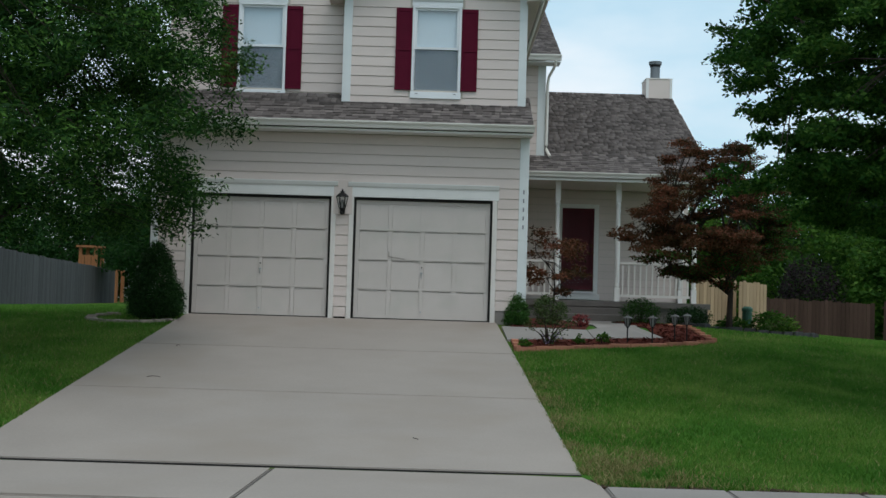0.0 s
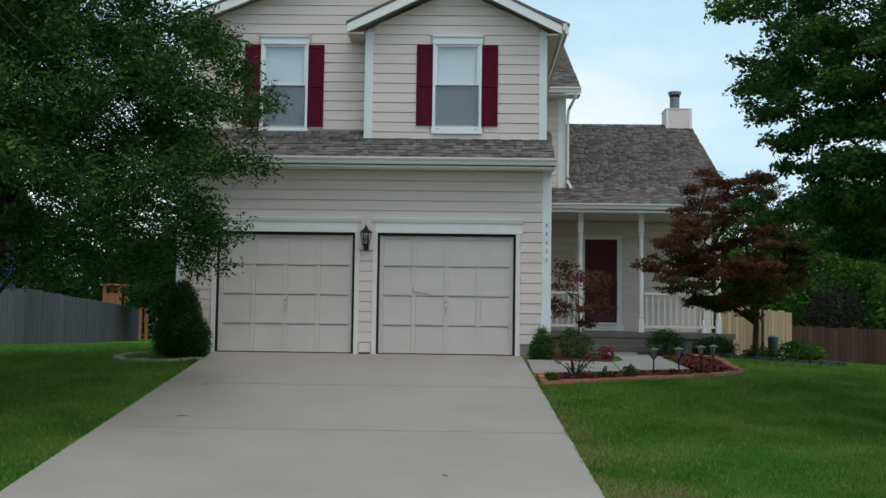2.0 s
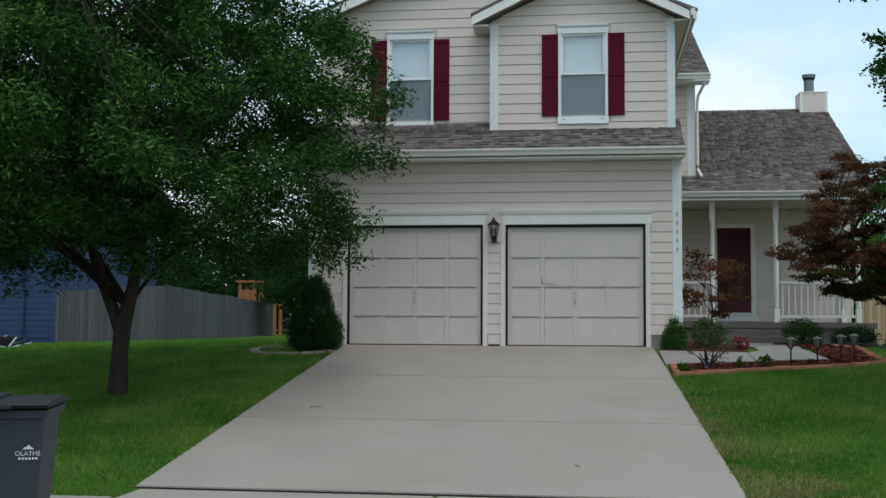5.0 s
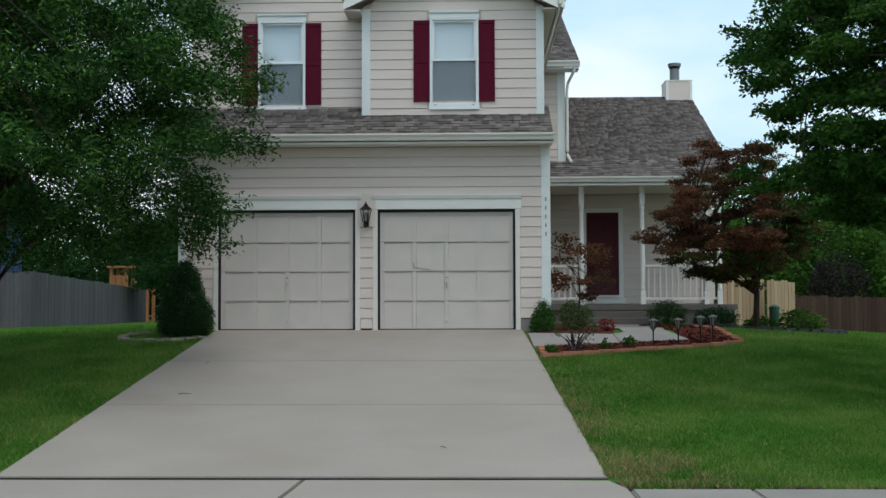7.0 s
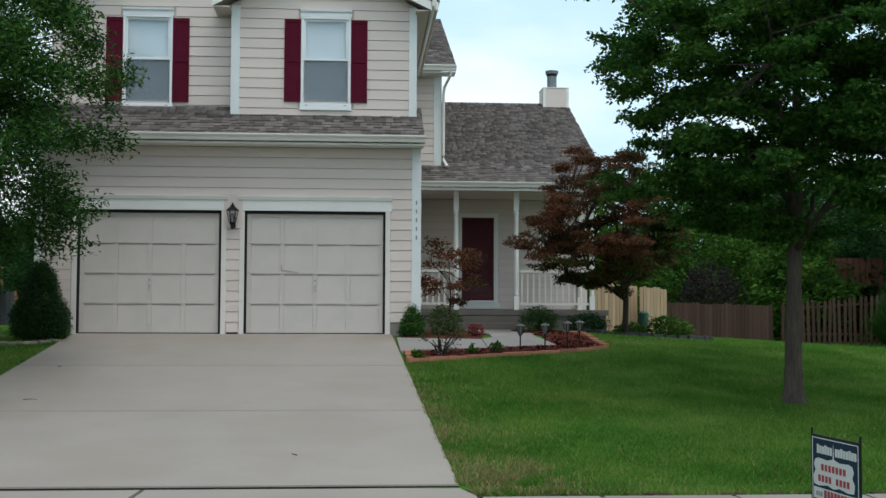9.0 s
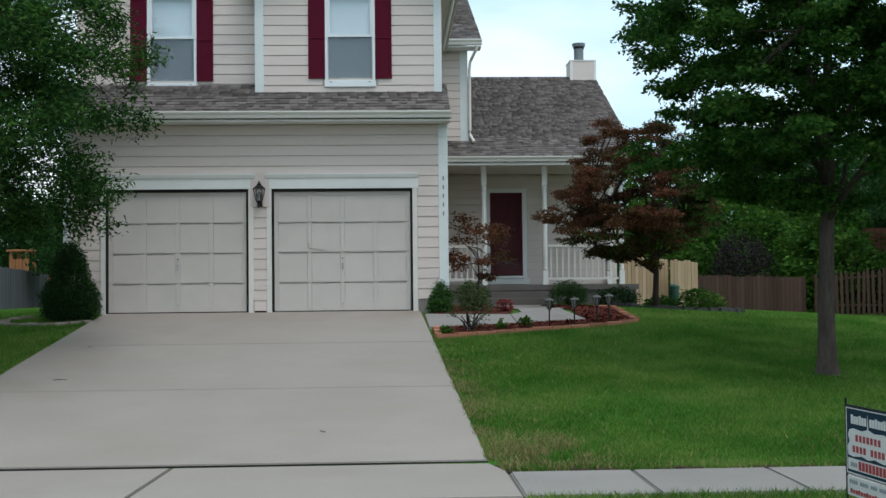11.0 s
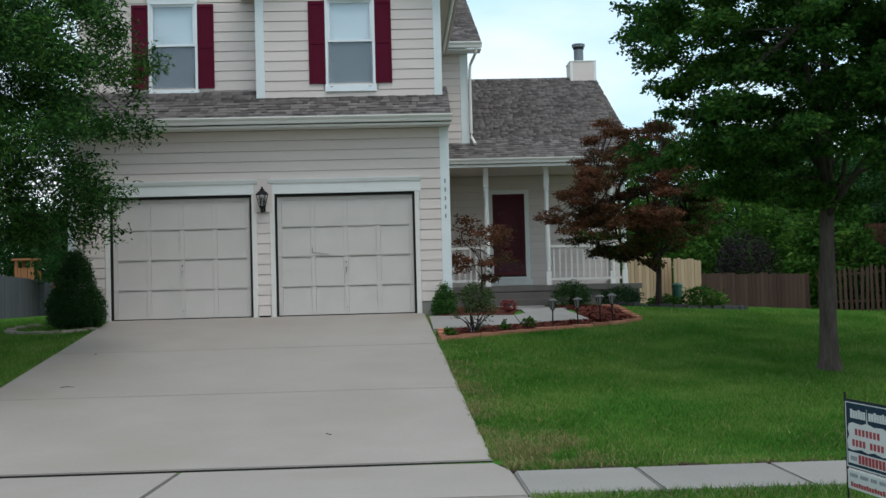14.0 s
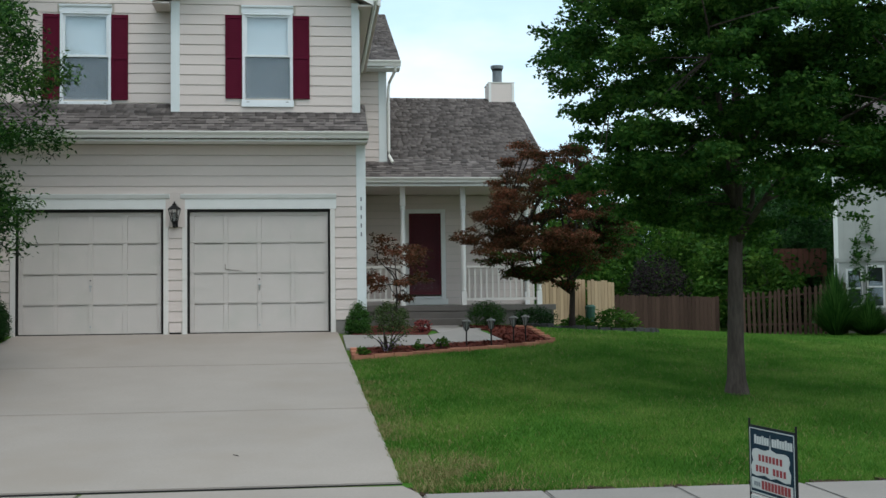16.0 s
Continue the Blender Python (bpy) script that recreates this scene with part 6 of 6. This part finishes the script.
part("border", boxes((-0.008, -0.0061, -0.292, 0.30, s0 - 0.036, s0 - 0.030), (-0.008, -0.0061, -0.292, 0.30, s0 - 0.468, s0 - 0.460), (-0.008, -0.0061, 0.293, 0.30, s0 - 0.4599, s0 - 0.0361), (-0.008, -0.0061, -0.292, -0.285, s0 - 0.4599, s0 - 0.0361)), M_SIGN_WHITE, pnl)
for k in range(15):
    if k != 6:
        yy = 0.235 - k * 0.034
        part("print_bar", boxes((-0.008, -0.0061, yy - 0.027, yy, s0 - 0.135, s0 - 0.075 - (0.008 if k % 3 else 0))), M_SIGN_WHITE, pnl)
part("print_shape", prism_bm([(0.012, s0 - 0.175), (0.020, s0 - 0.06), (0.028, s0 - 0.175)], 'x', -0.008, -0.0061), M_SIGN_WHITE, pnl)
shield = [(0.255, -0.175), (0.21, -0.165), (0.10, -0.172), (0.02, -0.155), (-0.06, -0.172), (-0.17, -0.165), (-0.215, -0.175), (-0.235, -0.21), (-0.215, -0.25), (-0.245, -0.29), (-0.235, -0.345), (-0.17, -0.352), (-0.06, -0.338), (0.02, -0.352), (0.10, -0.338), (0.21, -0.352), (0.275, -0.345), (0.285, -0.29), (0.255, -0.25), (0.275, -0.21)]
part("print_shield", prism_bm([(y_, s0 + z_) for y_, z_ in shield], 'x', -0.0085, -0.0061), M_SIGN_WHITE, pnl, "white shield shape")
for z_, n_, y0_, st in ((-0.25, 7, 0.175, 0.047), (-0.325, 9, 0.215, 0.046)):
    for k in range(n_):
        if not (n_ == 9 and k == 4):
            part("print_bar", boxes((-0.0105, -0.0086, y0_ - k * st - 0.029, y0_ - k * st, s0 + z_ + 0.004, s0 + z_ + 0.048)), M_SIGN_RED, pnl)
part("print_strip", boxes((-0.0085, -0.0061, -0.265, 0.28, s0 - 0.44, s0 - 0.365)), M_SIGN_WHITE, pnl)
for k in range(9):
    y_ = 0.14 - k * 0.043
    part("print_bar", boxes((-0.0105, -0.0086, y_ - 0.032, y_, s0 - 0.432, s0 - 0.374)), M_SIGN_RED, pnl)
for k in range(3):
    part("print_bar", boxes((-0.0105, -0.0086, 0.245 - k * 0.03 - 0.022, 0.245 - k * 0.03, s0 - 0.42, s0 - 0.39)), M_SIGN_GREY, pnl)
rider = part("rider", boxes((-0.005, 0.005, -0.293, 0.301, s0 - 0.615, s0 - 0.49)), M_SIGN_WHITE, SG, "white rider strip under the panel")
for k in range(19):
    if k not in (4, 9, 13):
        part("print_bar", boxes((-0.0075, -0.0051, 0.25 - k * 0.027, 0.269 - k * 0.027, s0 - 0.533, s0 - 0.509)), M_SIGN_GREY, rider)
for k in range(15):
    part("print_bar", boxes((-0.0075, -0.0051, 0.236 - k * 0.034, 0.26 - k * 0.034, s0 - 0.598, s0 - 0.566 - (0.006 if k % 3 else 0))), M_SIGN_RED, rider)

# clutter on the far lawn
jk = thing("folded_chairs", (-12.5, 5.6, gz(-12.5, 5.6)), "heap of folded metal garden chairs on the grass", "garden chair")
rr = random.Random(9)
for k in range(9):
    bm = bmesh.new()
    a = rr.uniform(0, 3.1)
    o = Vector((rr.uniform(-0.6, 0.6), rr.uniform(-0.4, 0.4), 0.03))
    d = Vector((math.cos(a), math.sin(a) * 0.5, rr.uniform(0.0, 0.3))) * 0.75
    tube(bm, [o - d * 0.5 + Vector((0, 0, 0.1)), o, o + d + Vector((0, 0, rr.uniform(0, 0.2)))], [0.022] * 3, 6)
    part("tube", bm, M_STEEL if k % 2 else M_IRON, jk)
part("seat", boxes((-0.5, 0.3, -0.2, 0.3, 0.02, 0.32), bevel=0.06), M_IRON, jk)

# ---- grass ----
def in_poly(x_, y_, poly):
    inside = np.zeros(len(x_), bool)
    n = len(poly)
    for i in range(n):
        (xa, ya), (xb, yb) = poly[i], poly[(i + 1) % n]
        hit = ((ya > y_) != (yb > y_)) & (x_ < (xb - xa) * (y_ - ya) / (yb - ya + 1e-12) + xa)
        inside ^= hit
    return inside


BARE = [[(-3.4, 0), (3.3, 0), (3.3, 6.1), (8.0, 6.1), (8.0, 13.2), (-3.4, 13.2)], INNER + EDGE[::-1], [(2.9, 0.0), (2.9, -2.3), (5.55, -1.4), (5.7, 6.2), (3.2, 6.2)], [(7.0, 3.7), (7.3, 2.85), (9.2, 2.9), (9.45, 3.7)]]


def grass_field(name, x0, x1, y0, y1, density, h, w, material, label, seed, keep=None):
    r_ = np.random.RandomState(seed)
    n = int((x1 - x0) * (y1 - y0) * density)
    px, py = r_.uniform(x0, x1, n), r_.uniform(y0, y1, n)
    left, right = drive_x(py)
    ok = ~((px > left + r_.normal(0, 0.012, n)) & (px < right + r_.normal(0, 0.015, n)) & (py > -10.1) & (py < 0.1))
    ok &= ~((py < -10.50 + r_.normal(0, 0.02, n)) & (py > -11.71 + r_.normal(0, 0.015, n)))
    ok &= ~((py < -10.03) & (px > -2.47 - 0.55 * np.clip(-11.7 - py, 0, 9)) & (px < 3.24 + 0.55 * np.clip(-11.7 - py, 0, 9)))
    for poly in BARE:
        ok &= ~in_poly(px, py, poly)
    if keep is not None:
        ok &= keep(px, py, r_)
    px, py = px[ok], py[ok]
    n = len(px)
    pz = ground_z(px, py) - 0.02
    a = r_.uniform(0, 6.28, n)
    hh = h * r_.uniform(0.55, 1.3, n)
    lean = hh * r_.uniform(0.2, 1.3, n)
    ww = w * r_.uniform(0.7, 1.3, n)
    la = r_.uniform(0, 6.28, n)
    base = np.stack([px, py, pz], 1)
    side = np.stack([np.cos(a) * ww, np.sin(a) * ww, np.zeros(n)], 1)
    tip = base + np.stack([np.cos(la) * lean, np.sin(la) * lean, hh], 1)
    v = np.stack([base - side, base + side, tip], 1).reshape(-1, 3)
    f = np.arange(n * 3).reshape(-1, 3)
    return tagged(new(name, mesh_np(name, v, f, material)), label, "grass", kind="stuff")


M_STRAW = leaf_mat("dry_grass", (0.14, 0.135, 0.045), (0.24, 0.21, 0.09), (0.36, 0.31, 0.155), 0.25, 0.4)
grass_field("lawn_grass", 2.9, 12.5, -10.57, 0.0, 3400, 0.046, 0.0048, L_GRASS, "mown green lawn grass beside the driveway", 101)
grass_field("lawn_grass", -10.5, -2.3, -10.57, 0.0, 2600, 0.048, 0.005, L_GRASS, "mown green lawn grass beside the driveway", 102)
grass_field("lawn_grass", 5.5, 24.0, 0.0, 19.2, 420, 0.06, 0.010, L_GRASS, "mown green side lawn grass", 103)
grass_field("lawn_grass", 12.5, 22.0, -10.57, 0.0, 500, 0.07, 0.010, L_GRASS, "mown green lawn grass", 104)
grass_field("lawn_grass", -20.0, -3.4, 0.0, 17.0, 320, 0.085, 0.012, L_GRASS, "mown green side lawn grass", 105)
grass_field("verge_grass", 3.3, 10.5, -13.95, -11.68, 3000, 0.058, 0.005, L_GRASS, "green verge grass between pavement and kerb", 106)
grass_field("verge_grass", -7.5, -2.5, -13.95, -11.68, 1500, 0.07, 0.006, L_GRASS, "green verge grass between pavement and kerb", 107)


def dry_spots(px, py, r_):
    n1 = np.array([noise.noise((a * 0.9, b * 0.9, 3.3)) for a, b in zip(px, py)])
    edge = np.exp(-np.abs(px - drive_x(py)[1]) / 0.35) + np.exp(-np.abs(py + 10.55) / 0.25) * 0.8 + 1.3 * np.exp(-((px - 3.75) ** 2 + (py + 9.7) ** 2) / 0.2)
    return r_.uniform(0, 1, len(px)) < 0.06 + 0.16 * np.clip(n1 * 2, 0, 1) + 0.75 * edge * np.clip(0.55 + n1, 0, 1)


grass_field("dry_grass", 2.9, 12.0, -10.57, 0.0, 1500, 0.052, 0.005, M_STRAW, "straw-coloured dry blades in the lawn", 108, dry_spots)


def worn_corner(px, py, r_):
    n1 = np.array([noise.noise((a * 2.5, b * 2.5, 8.1)) for a, b in zip(px, py)])
    d = 1.2 * np.exp(-((px - 3.72) ** 2 / 0.16 + (py + 9.85) ** 2 / 0.3)) + 0.7 * np.exp(-(px - drive_x(py)[1]) / 0.16)
    return r_.uniform(0, 1, len(px)) < d * np.clip(0.5 + n1 * 1.6, 0, 1)


grass_field("dry_grass", 2.9, 5.2, -10.57, -5.0, 6500, 0.056, 0.006, M_STRAW, "worn straw-coloured grass along the driveway edge", 112, worn_corner)
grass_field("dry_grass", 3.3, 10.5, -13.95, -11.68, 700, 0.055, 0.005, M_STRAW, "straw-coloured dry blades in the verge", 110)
grass_field("dry_grass", -9.0, -2.3, -10.57, 0.0, 160, 0.055, 0.0055, M_STRAW, "straw-coloured dry blades in the lawn", 109)
M_EDGE = mat("bare_soil", (0.07, 0.05, 0.035), (0.035, 0.026, 0.018), rough=1.0, scale=9, fine=60, bump=0.8, dist=0.02, spec=0.05)
edge_rng = random.Random(77)
soil = [(3.16, 3.33, -10.56, -10.0, -1.3, -1.157)]
sx_ = 3.3
while sx_ < 24:
    ln = edge_rng.uniform(0.05, 0.22)
    soil.append((sx_, sx_ + ln - 0.0005, -10.575 + edge_rng.uniform(0, 0.03), -10.40, -1.3, -1.165 + edge_rng.uniform(-0.025, 0.02)))
    sx_ += ln
structure("soil_edge", boxes(*soil), M_EDGE, "bare brown soil edge of the lawn", "soil")
# fallen twigs on the driveway
for k, (tx_, ty_, an) in enumerate(((-1.75, -6.05, 20), (-2.0, -3.6, 70), (1.6, -8.9, 130))):
    t = thing("fallen_twig", (tx_, ty_, SLOPE * ty_ + 0.006), "thin dry twig lying on the concrete", "twig", turn=an)
    bm = bmesh.new()
    tube(bm, [(-0.07, 0, 0), (0, 0.012, 0.008), (0.09 if k == 0 else 0.0, -0.02, 0.0)], [0.004, 0.004, 0.002], 5)
    part("stem", bm, M_BARKDARK, t)

# ---- roof shingles, last ----
shingles(skirt, -3.70, 3.33, -0.42, 3.435, 0.76, 4.12, 300, 1)
shingles(low_roof, 3.2702, 7.985, 5.97, 3.36, 11.5, 6.195, 300, 2)
shingles(main_roof, 3.2, 4.43, 6.42, 6.16, 12.0, 8.66, 120, 3)
